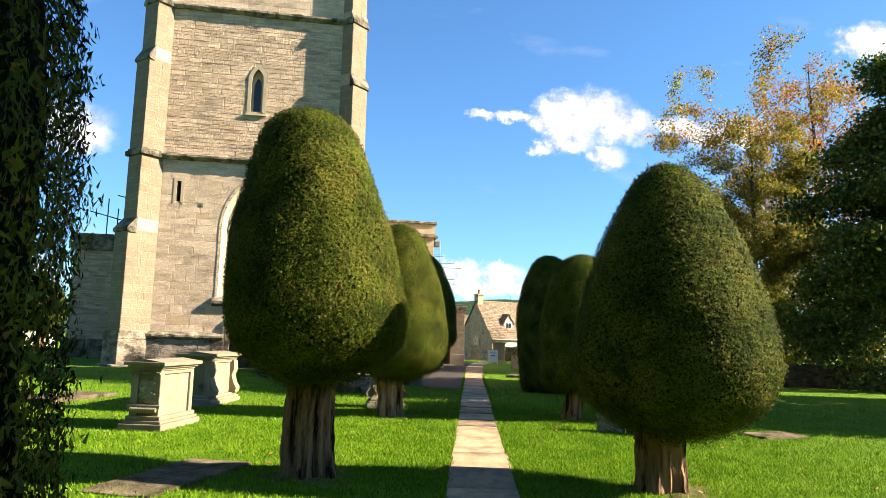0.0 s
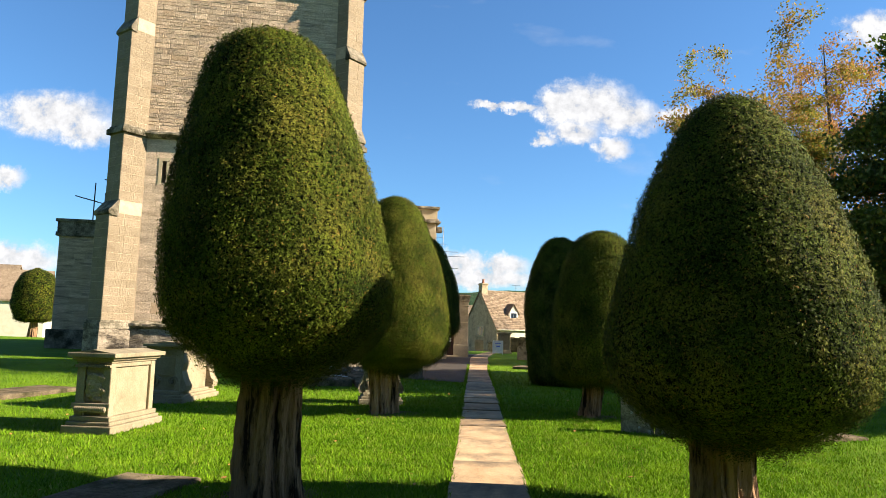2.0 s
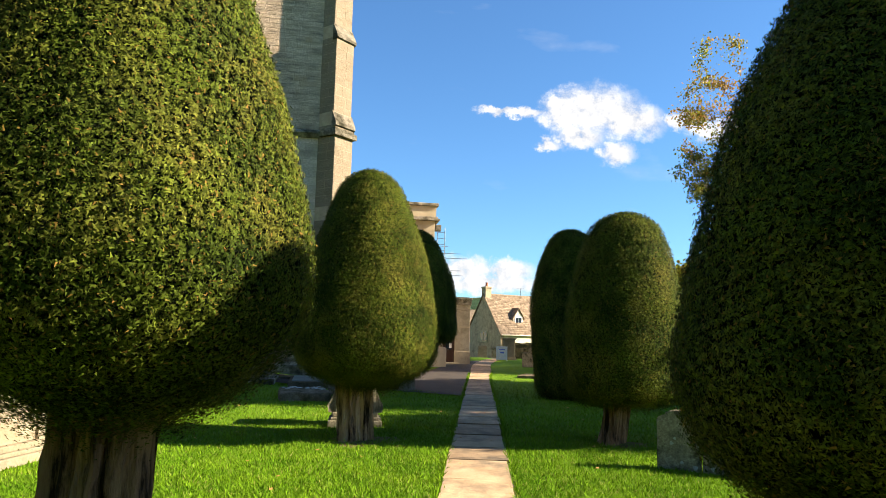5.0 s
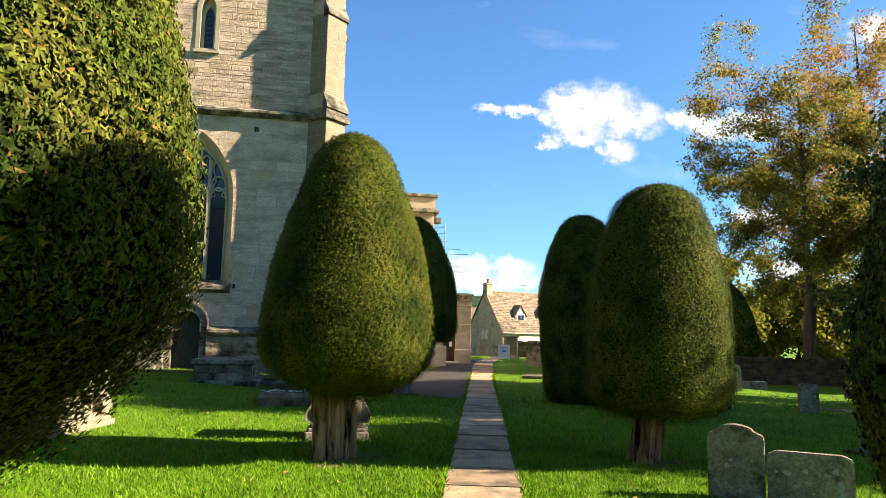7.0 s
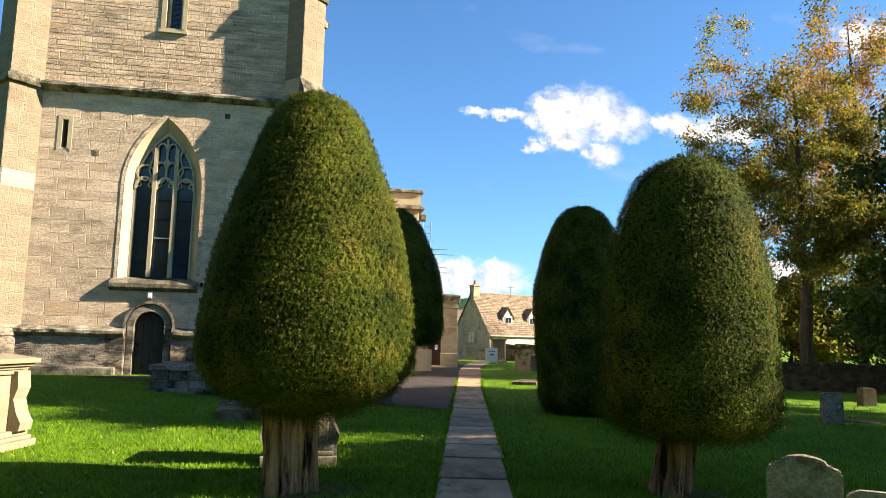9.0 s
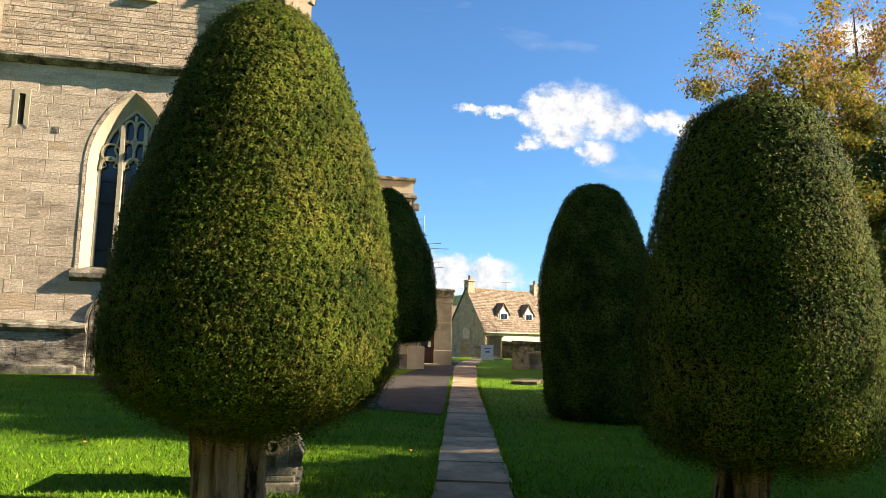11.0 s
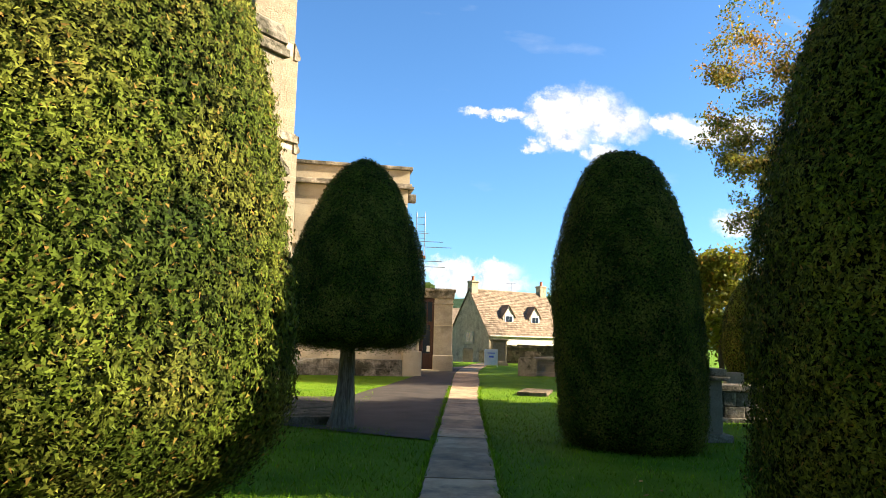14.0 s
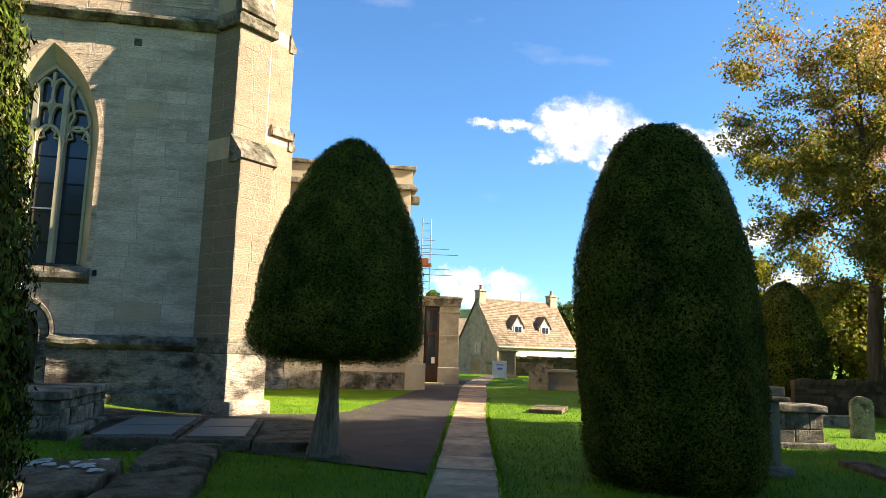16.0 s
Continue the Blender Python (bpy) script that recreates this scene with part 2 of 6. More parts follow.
M_RUSTLEAF = material("rust_leaf", (0.24, 0.1, 0.02), (0.4, 0.19, 0.04), 0.3, 4, 0.6, 0, 20, vary=0.45, island=True, hue=((0.3, 0.2, 0.04), 0.7), translucent=0.4, spec=0.2)
M_YELLEAF = material("yellow_green_leaf", (0.12, 0.135, 0.01125), (0.27, 0.24, 0.0225), 0.4, 4, 0.6, 0, 20, vary=0.4, island=True, hue=((0.3375, 0.165, 0.0225), 0.85), translucent=0.5, spec=0.2)
M_FALLEN = material("fallen_leaf", (0.3, 0.12, 0.03), (0.5, 0.25, 0.07), 9, 3, 0.8, 0, 30, vary=0.4, island=True)
M_OAK = material("old_oak", (0.022, 0.018, 0.014), (0.06, 0.05, 0.038), 5, 7, 0.75, 0.6, 40, 0.006, stretch=(6, 6, 0.5), vary=0.2)
M_IRON = material("black_iron", (0.012, 0.012, 0.012), (0.03, 0.03, 0.03), 12, 4, 0.5, 0.3, 60, 0.002, metal=0.7)
M_RED_OAK = material("dark_varnished_door", (0.03, 0.013, 0.009), (0.06, 0.028, 0.018), 5, 6, 0.4, 0.3, 40, 0.004, stretch=(5, 5, 0.5))
M_WHITE = material("white_paint", (0.63, 0.63, 0.63), (0.738, 0.738, 0.738), 6, 4, 0.5, 0.1, 40, 0.002)
M_BLUEINK = material("blue_print", (0.08, 0.12, 0.5), (0.12, 0.18, 0.6), 6, 3, 0.6, 0, 30)
M_ROOF = material("stone_roof_tile", (0.165, 0.1162, 0.075), (0.3, 0.2213, 0.15), 3.5, 7, 0.9, 0.8, 16, 0.02, (0.12, 0.09, 0.06), 1.3, (0.55, 0.8), vary=0.3, island=True, spec=0.1)
M_COTTAGE = material("cottage_rubble", (0.29, 0.225, 0.14), (0.5, 0.395, 0.255), 3.2, 9, 0.92, 1.0, 9, 0.04, (0.105, 0.08625, 0.06), 1.2, (0.52, 0.75), spec=0.1)
M_LIME = material("lime_render", (0.48, 0.424, 0.304), (0.576, 0.52, 0.4), 1.5, 6, 0.9, 0.3, 30, 0.01)
M_WALLSTONE = material("dry_stone", (0.035, 0.027, 0.016), (0.11, 0.086, 0.05), 3, 8, 0.95, 0.9, 22, 0.02, (0.045, 0.045, 0.025), 1.6, (0.48, 0.7), vary=0.35, island=True, spec=0.1)
M_SCAFF = material("galvanised_tube", (0.3, 0.31, 0.33), (0.45, 0.46, 0.48), 10, 4, 0.4, 0.1, 40, 0.002, metal=0.6)
M_NET = material("orange_board", (0.4, 0.13, 0.05), (0.55, 0.2, 0.08), 3, 4, 0.8, 0.1, 30, 0.002)
M_BRICKRED = material("red_brick_chimney", (0.3, 0.1, 0.05), (0.45, 0.17, 0.09), 4, 6, 0.9, 0.5, 30, 0.01)
M_HILL = material("wooded_hill", (0.01875, 0.0375, 0.015), (0.045, 0.075, 0.03375), 0.05, 9, 0.95, 1.0, 0.25, 4.0, (0.0675, 0.0825, 0.0375), 0.02, (0.5, 0.8), spec=0.05)
M_PORCH = material("porch_limestone", (0.24, 0.196, 0.136), (0.36, 0.3, 0.216), 1.2, 8, 0.9, 0.6, 30, 0.01, (0.16, 0.128, 0.088), 0.9, (0.45, 0.7), vary=0.1, spec=0.1, grain=0.6)
# for the added belt out of view that blocks low sky light
M_SKYBLOCK = material("sky_block_dark", (0.012, 0.022, 0.008), (0.035, 0.055, 0.02), 0.5, 8, 0.95, 1.0, 2.0, 0.6, spec=0.05)
M_EARTH = material("bare_earth", (0.07, 0.05, 0.025), (0.17, 0.13, 0.06), 6, 8, 0.95, 0.8, 50, 0.02, (0.05, 0.09, 0.015), 4, (0.5, 0.7), spec=0.05)


def glass_material(name, tint, rough):
    m = bpy.data.materials.new(name)
    m.use_nodes = True
    b = m.node_tree.nodes["Principled BSDF"]
    n = m.node_tree.nodes.new("ShaderNodeTexNoise")
    n.inputs["Scale"].default_value = 7
    bp = m.node_tree.nodes.new("ShaderNodeBump")
    bp.inputs["Strength"].default_value, bp.inputs["Distance"].default_value = 0.15, 0.02
    m.node_tree.links.new(n.outputs["Fac"], bp.inputs["Height"])
    m.node_tree.links.new(bp.outputs[0], b.inputs["Normal"])
    b.inputs["Base Color"].default_value = (*tint, 1)
    b.inputs["Roughness"].default_value, b.inputs["Specular IOR Level"].default_value = rough, 0.6
    return m


M_GLASS = glass_material("leaded_glass", (0.022, 0.03, 0.042), 0.1)

# ---- building helpers ----


def mesh_of(name, verts, faces, mat, smooth=False):
    me = bpy.data.meshes.new(name)
    me.from_pydata([tuple(v) for v in verts], [], [tuple(f) for f in faces])
    me.materials.append(mat)
    if smooth:
        me.shade_smooth()
    me.update()
    return me


def part(name, data, mat=None, parent=None, label=""):
    """One mesh object, from a bmesh or a mesh, under a thing or a part."""
    if isinstance(data, bmesh.types.BMesh):
        bmesh.ops.recalc_face_normals(data, faces=data.faces)
        me = bpy.data.meshes.new(name)
        data.to_mesh(me)
        data.free()
        me.materials.append(mat)
        data = me
    ob = new(name, data)
    if parent:
        ob.parent = parent
    return tagged(ob, label) if label else ob


def thing(name, m, label, category, group="", kind=""):
    e = new(name)
    e.empty_display_size = 0.2
    e.matrix_basis = m
    return tagged(e, label, category, group, kind)


def box(bm, x0, x1, y0, y1, z0, z1, bevel=0.0, m=None):
    r = bmesh.ops.create_cube(bm, size=1.0)
    for v in r["verts"]:
        v.co = Vector(((x0 + x1) / 2 + v.co.x * (x1 - x0), (y0 + y1) / 2 + v.co.y * (y1 - y0), (z0 + z1) / 2 + v.co.z * (z1 - z0)))
        if m:
            v.co = m @ v.co
    if bevel:
        edges = list({e for v in r["verts"] for e in v.link_edges})
        bmesh.ops.bevel(bm, geom=edges, offset=bevel, segments=2, affect="EDGES", profile=0.6)
    return bm


def boxes(*rows, bevel=0.0):
    bm = bmesh.new()
    for r in rows:
        box(bm, *r, bevel=bevel)
    return bm


def prism(outline, depth0, depth1, axis="y", bm=None, m=None):
    """Extrude a closed outline of (a, b) pairs. axis y: a is x, b is z; axis x: a is y, b is z; axis z: a is x, b is y."""
    bm = bm or bmesh.new()

    def at(a, b, d):
        v = Vector({"y": (a, d, b), "x": (d, a, b), "z": (a, b, d)}[axis])
        return m @ v if m else v
    lo = [bm.verts.new(at(a, b, depth0)) for a, b in outline]
    hi = [bm.verts.new(at(a, b, depth1)) for a, b in outline]
    n = len(outline)
    bm.faces.new(lo[::-1]), bm.faces.new(hi)
    for i in range(n):
        bm.faces.new((lo[i], lo[(i + 1) % n], hi[(i + 1) % n], hi[i]))
    return bm


def lathe(profile, segments, bm=None, wobble=None, centre=(0, 0)):
    """Rings of (z, r) turned round the z axis. wobble(angle, z) scales the radius."""
    bm = bm or bmesh.new()
    rings = []
    for z, r in profile:
        rings.append([bm.verts.new((centre[0] + math.cos(a) * r * (wobble(a, z) if wobble else 1), centre[1] + math.sin(a) * r * (wobble(a, z) if wobble else 1), z))
                      for a in (2 * math.pi * i / segments for i in range(segments))])
    for lo, hi in zip(rings, rings[1:]):
        for i in range(segments):
            bm.faces.new((lo[i], lo[(i + 1) % segments], hi[(i + 1) % segments], hi[i]))
    bm.faces.new(rings[0][::-1]), bm.faces.new(rings[-1])
    return bm


def tube(points, radii, sides=8, bm=None):
    bm = bm or bmesh.new()
    rings = []
    for i, (p, r) in enumerate(zip(points, radii)):
        d = (Vector(points[min(i + 1, len(points) - 1)]) - Vector(points[max(i - 1, 0)])).normalized()
        q = d.to_track_quat("Z", "Y").to_matrix()
        rings.append([bm.verts.new(Vector(p) + q @ Vector((math.cos(a) * r, math.sin(a) * r, 0))) for a in (2 * math.pi * k / sides for k in range(sides))])
    for lo, hi in zip(rings, rings[1:]):
        for i in range(sides):
            bm.faces.new((lo[i], lo[(i + 1) % sides], hi[(i + 1) % sides], hi[i]))
    bm.faces.new(rings[0][::-1]), bm.faces.new(rings[-1])
    return bm


def ramp(a, b, v):
    k = min(1, max(0, (v - a) / (b - a)))
    return k * k * (3 - 2 * k)


def rough_up(bm, amount, scale, seed=0.0):
    for v in bm.verts:
        n = noise.noise_vector(v.co * scale + Vector((seed, seed * 1.7, seed * 0.3)))
        v.co += n * amount
    return bm


# ---- ground ----


def path_left(y):
    return -0.22 + 0.042 * y + (0.0045 * (y - 40) ** 2 if y > 40 else 0)


def path_width(y):
    return 0.76 + 0.2 * ramp(28, 40, y)


def height(x, y):
    h = 0.2 * ramp(-3.8, -7.0, x) * ramp(17, 26, y)
    h -= 0.05 * math.exp(-((y - 12) / 4) ** 2)
    h += 0.035 * noise.noise(Vector((x * 0.35, y * 0.35, 0))) * min(1, abs(x - path_left(y) - 0.4) / 2)
    h += 0.07 * noise.noise(Vector((x * 0.4, y * 0.9, 3))) * ramp(1.8, 3.5, x - path_left(y)) * ramp(18, 24, y)
    h -= 0.4 * ramp(6.5, 13, x) * ramp(23, 36, y)
    h -= 0.9 * ramp(58, 75, y) if y > 58 else 0
    return h


def make_ground():
    xs = [-1500, -500, -200, -90] + list(np.arange(-50, -14, 2.5)) + list(np.arange(-14, 16, 0.5)) + list(np.arange(16, 50, 2.5)) + [90, 200, 500, 1500]
    ys = [-1500, -400, -100, -40, -15] + list(np.arange(-5, 46, 0.5)) + list(np.arange(46, 90, 2.5)) + [140, 300, 800, 2500]
    bm = bmesh.new()
    grid = [[bm.verts.new((x, y, height(x, y) - (0.0 if abs(x - path_left(y) - path_width(y) / 2) > 0.55 or not -2 < y < 50 else 0.03))) for x in xs] for y in ys]
    for a, b in zip(grid, grid[1:]):
        for i in range(len(xs) - 1):
            bm.faces.new((a[i], a[i + 1], b[i + 1], b[i]))
    ob = part("ground", bm, M_GRASS)
    ob.data.shade_smooth()
    tagged(ob, "mown bright green churchyard lawn", "lawn", kind="structure")


make_ground()


def make_tarmac():
    # a forecourt between the path and the church, its near edge curving round the tree
    outline = [(path_left(y) - 0.01, y) for y in np.arange(22.4, 52, 1.5)] + [(0.2, 45.5), (0.0, 43.9), (0.1, 40.2), (-0.35, 37), (-0.75, 34), (-1.25, 30.2), (-1.8, 29.3),
               (-3.2, 29.0), (-5.0, 28.2), (-9.0, 27.55), (-9.0, 27.0), (-4.6, 27.4), (-3.0, 27.9), (-1.6, 27.0), (-0.9, 26.0), (-0.52, 24.7), (-0.15, 23.8), (0.25, 23.1)]
    bm = bmesh.new()
    vs = [bm.verts.new((x, y, 0)) for x, y in outline]
    bm.faces.new(vs)
    bmesh.ops.triangulate(bm, faces=bm.faces)
    bmesh.ops.subdivide_edges(bm, edges=bm.edges, cuts=3, use_grid_fill=True)
    for v in bm.verts:
        v.co.z = height(v.co.x, v.co.y) + 0.02
    ob = part("pavement", bm, M_TARMAC)
    tagged(ob, "dark worn asphalt forecourt beside the stone path", "pavement", kind="structure")


make_tarmac()

# ---- church tower ----
TH = 10.2
TOWER = thing("church_tower", pose(-7.9, 28.65, 0, 0, 0, TH), "tall pale limestone church tower with corner buttresses", "church tower")


def arch(cu, half, z0, spring, apex, steps=10):
    """A pointed or round arch outline in (u, z), from the lower left corner round."""
    rise = apex - spring
    pts = [(cu - half, z0), (cu - half, spring)]
    if rise <= half * 1.02:
        pts += [(cu - half * math.cos(math.pi * i / (2 * steps)), spring + rise * math.sin(math.pi * i / (2 * steps))) for i in range(1, 2 * steps)]
    else:
        r = (rise * rise + half * half) / (2 * half)
        top = math.asin(rise / r)
        left = [(cu - half + r - r * math.cos(top * i / steps), spring + r * math.sin(top * i / steps)) for i in range(1, steps + 1)]
        pts += left + [(2 * cu - u, z) for u, z in left[-2::-1]]
    return pts + [(cu + half, spring), (cu + half, z0)]


def extent(poly, z):
    """The span in u of an outline at height z, or None."""
    cuts = []
    for (a, b), (c, d) in zip(poly, poly[1:] + poly[:1]):
        if (b <= z < d) or (d <= z < b):
            cuts.append(a + (c - a) * (z - b) / (d - b))
    return (min(cuts), max(cuts)) if len(cuts) > 1 else None


def wall_with_holes(outer, holes, thick):
    bm = bmesh.new()
    for loop in [outer] + holes:
        vs = [bm.verts.new((u, 0, z)) for u, z in loop]
        for a, b in zip(vs, vs[1:] + vs[:1]):
            bm.edges.new((a, b))
    bmesh.ops.triangle_fill(bm, use_beauty=True, use_dissolve=False, edges=bm.edges)
    r = bmesh.ops.extrude_face_region(bm, geom=bm.faces[:])
    for g in r["geom"]:
        if isinstance(g, bmesh.types.BMVert):
            g.co.y += thick
    return bm


def ring(poly_in, poly_out, y0, y1):
    """A frame between two outlines of equally many points, open at the foot."""
    bm = bmesh.new()
    rows = [[bm.verts.new((u, y, z)) for u, z in p] for p, y in ((poly_in, y1), (poly_in, y0), (poly_out, y0 - 0.0), (poly_out, y1))]
    n = len(poly_in)
    for a, b in ((0, 1), (1, 2), (2, 3), (3, 0)):
        for i in range(n - 1):
            bm.faces.new((rows[a][i], rows[a][i + 1], rows[b][i + 1], rows[b][i]))
    for i in (0, n - 1):
        bm.faces.new([rows[k][i] for k in range(4)])
    return bm


def splay(poly_in, poly_out, y_in, y_out, back):
    """A surround whose face slopes in from the wall to the glass."""
    bm = bmesh.new()
    rows = [[bm.verts.new((u, y, z)) for u, z in p] for p, y in ((poly_in, back), (poly_in, y_in), (poly_out, y_out), (poly_out, back))]
    n = len(poly_in)
    for k in range(4):
        for i in range(n - 1):
            bm.faces.new((rows[k][i], rows[k][i + 1], rows[(k + 1) % 4][i + 1], rows[(k + 1) % 4][i]))
    for i in (0, n - 1):
        bm.faces.new([rows[k][i] for k in range(4)])
    return bm


WIN = arch(-0.02, 0.88, 3.05, 5.75, 7.5)
WIN_OUT = arch(-0.02, 1.1, 2.95, 5.75, 7.9)
DOOR = arch(-0.12, 0.42, 0.15, 1.6, 2.04)
DOOR_OUT = arch(-0.12, 0.6, 0.1, 1.6, 2.22)
SLIT = [(-2.96, 6.78), (-2.96, 7.62), (-2.8, 7.62), (-2.8, 6.78)]
UPWIN = arch(-0.06, 0.24, 10.75, 12.1, 12.6)
UPWIN_OUT = arch(-0.06, 0.38, 10.66, 12.1, 12.78)
WIN2 = arch(0.0, 0.8, 17.2, 19.8, 21.2)
HOLES = [WIN_OUT, DOOR, SLIT, UPWIN, WIN2]
GAPS = [WIN_OUT, DOOR_OUT, SLIT, UPWIN_OUT, WIN2]
CL, CR, TOP, DEEP = -4.2, 4.0, 23.0, 8.2

part("front_wall", wall_with_holes([(CL, -0.3), (CL, TOP), (CR, TOP), (CR, -0.3)], HOLES, 0.55), M_JOINT, TOWER)
part("side_wall", boxes((CL, CL + 0.6, 0.55, DEEP, -0.3, TOP)), M_STONE, TOWER)
part("side_wall", boxes((CR - 0.6, CR, 0.55, DEEP, -0.3, TOP)), M_STONE, TOWER)
part("back_wall", boxes((CL + 0.6, CR - 0.6, DEEP - 0.6, DEEP, -0.3, TOP)), M_STONE, TOWER)
part("roof", boxes((CL - 0.1, CR + 0.1, -0.1, DEEP + 0.1, TOP, TOP + 0.4), bevel=0.05), M_WEATHER, TOWER)
part("window_back", boxes((-1.6, 1.6, 0.75, 0.8, 0.2, 8.4)), M_OAK, TOWER)
part("window_back", boxes((-3.2, 0.9, 0.75, 0.8, 9.5, 22.5)), M_OAK, TOWER)


def unit_block(name, mat, chamfer=0.015):
    """A block one metre each way with a chamfered face, to be scaled."""
    bm = bmesh.new()
    lo = [bm.verts.new((x, 1, z)) for x, z in ((-0.5, -0.5), (0.5, -0.5), (0.5, 0.5), (-0.5, 0.5))]
    md = [bm.verts.new((x, 0.35, z)) for x, z in ((-0.5, -0.5), (0.5, -0.5), (0.5, 0.5), (-0.5, 0.5))]
    k = 0.5 - chamfer
    hi = [bm.verts.new((x, 0, z)) for x, z in ((-k, -k), (k, -k), (k, k), (-k, k))]
    for a, b in ((lo, md), (md, hi)):
        for i in range(4):
            bm.faces.new((a[i], a[(i + 1) % 4], b[(i + 1) % 4], b[i]))
    bm.faces.new(hi)
    bmesh.ops.recalc_face_normals(bm, faces=bm.faces)
    me = bpy.data.meshes.new(name)
    bm.to_mesh(me)
    bm.free()
    me.materials.append(mat)
    return me


BLOCK = unit_block("ashlar_block", M_BLOCK)
PLINTH_BLOCK = unit_block("plinth_block", M_PLINTH)
BV = np.array([v.co[:] for v in BLOCK.vertices])
BF = [tuple(p.vertices) for p in BLOCK.polygons]


def courses(u0, u1, z0, z1, gaps, lengths, heights, rng):
    """Blocks (u0, u1, z0, z1) in courses, broken by the gaps."""
    z, row = z0, 0
    while z < z1 - 0.05:
        h = min(rng.uniform(*heights), z1 - z)
        if z1 - z - h < 0.12:
            h = z1 - z
        cuts = []
        for g in gaps:
            spans = [e for e in (extent(g, z + h * k) for k in (0.02, 0.25, 0.5, 0.75, 0.98)) if e]
            if spans:
                cuts.append((min(s[0] for s in spans), max(s[1] for s in spans)))
        runs, a = [], u0
        for c, d in sorted(cuts):
            if c > a:
                runs.append((a, c))
            a = max(a, d)
        runs.append((a, u1))
        for a, b in runs:
            u = a
            while u < b - 0.02:
                w = rng.uniform(*lengths)
                if b - u - w < lengths[0] * 0.7:
                    w = b - u
                yield u, u + w, z, z + h
                u += w
        z += h


def lay_blocks(parent, blocks, as_parts, proud, rng, m=Matrix.Identity(4), joint=0.007, name="stone", mat=M_STONE, block=None):
    vs, fs = [], []
    for u0, u1, z0, z1 in blocks:
        p = proud * rng.uniform(0.5, 1.3)
        w, h = u1 - u0 - joint, z1 - z0 - joint
        if w < 0.03 or h < 0.03:
            continue
        if as_parts((u0 + u1) / 2, (z0 + z1) / 2):
            ob = new(name, block or BLOCK)
            ob.parent = parent
            ob.matrix_basis = m @ Matrix.LocRotScale(((u0 + u1) / 2, -p, (z0 + z1) / 2), Euler((rng.uniform(-0.006, 0.006), 0, rng.uniform(-0.006, 0.006))), (w, p + 0.02, h))
        else:
            base = len(vs)
            for v in BV:
                vs.append(m @ Vector(((u0 + u1) / 2 + v[0] * w, -p + v[1] * (p + 0.02), (z0 + z1) / 2 + v[2] * h)))
            fs += [tuple(i + base for i in f) for f in BF]
    if vs:
        ob = part("masonry", mesh_of("masonry", vs, fs, mat), None, parent)
        tagged(ob, kind="stuff")


# mouldings: a string course, plinth moulding and their returns round the buttresses
def moulding(u0, u1, z, h, out, taper=0.6):
    bm = prism([(0.02, z - h), (-out * 0.35, z - h), (-out, z - h * taper), (-out, z - h * 0.35), (-0.02, z)], u0, u1, "x")
    bmesh.ops.subdivide_edges(bm, edges=[e for e in bm.edges if e.calc_length() > 0.8], cuts=44, use_grid_fill=True)
    return bm


for z, h, o in ((8.78, 0.3, 0.24), (15.2, 0.3, 0.22)):
    part("string_course", rough_up(moulding(CL + 0.5, CR - 0.5, z, h, o), 0.035, 4.0), M_WEATHER, TOWER, "dark weathered projecting stone string course")
part("plinth_course", rough_up(moulding(CL + 0.5, -0.78, 1.56, 0.32, 0.26), 0.035, 4.2), M_WEATHER, TOWER, "dark weathered plinth moulding")
part("plinth_course", rough_up(moulding(0.54, CR - 0.5, 1.56, 0.32, 0.26), 0.035, 4.2), M_WEATHER, TOWER, "dark weathered plinth moulding")
part("plinth", boxes((CL + 0.4, -0.74, -0.14, 0.0, -0.3, 1.26), bevel=0.02), M_PLINTH, TOWER)
part("plinth", boxes((0.5, CR - 0.4, -0.14, 0.0, -0.3, 1.26), bevel=0.02), M_PLINTH, TOWER)
part("footing", rough_up(boxes((CL + 0.4, -0.9, -0.34, -0.12, -0.3, 0.42), bevel=0.06), 0.05, 2.5), M_WEATHER, TOWER, "rough eroded dark footing stones")
part("footing", rough_up(boxes((0.62, CR - 0.4, -0.34, -0.12, -0.3, 0.38), bevel=0.06), 0.05, 2.5), M_WEATHER, TOWER, "rough eroded dark footing stones")


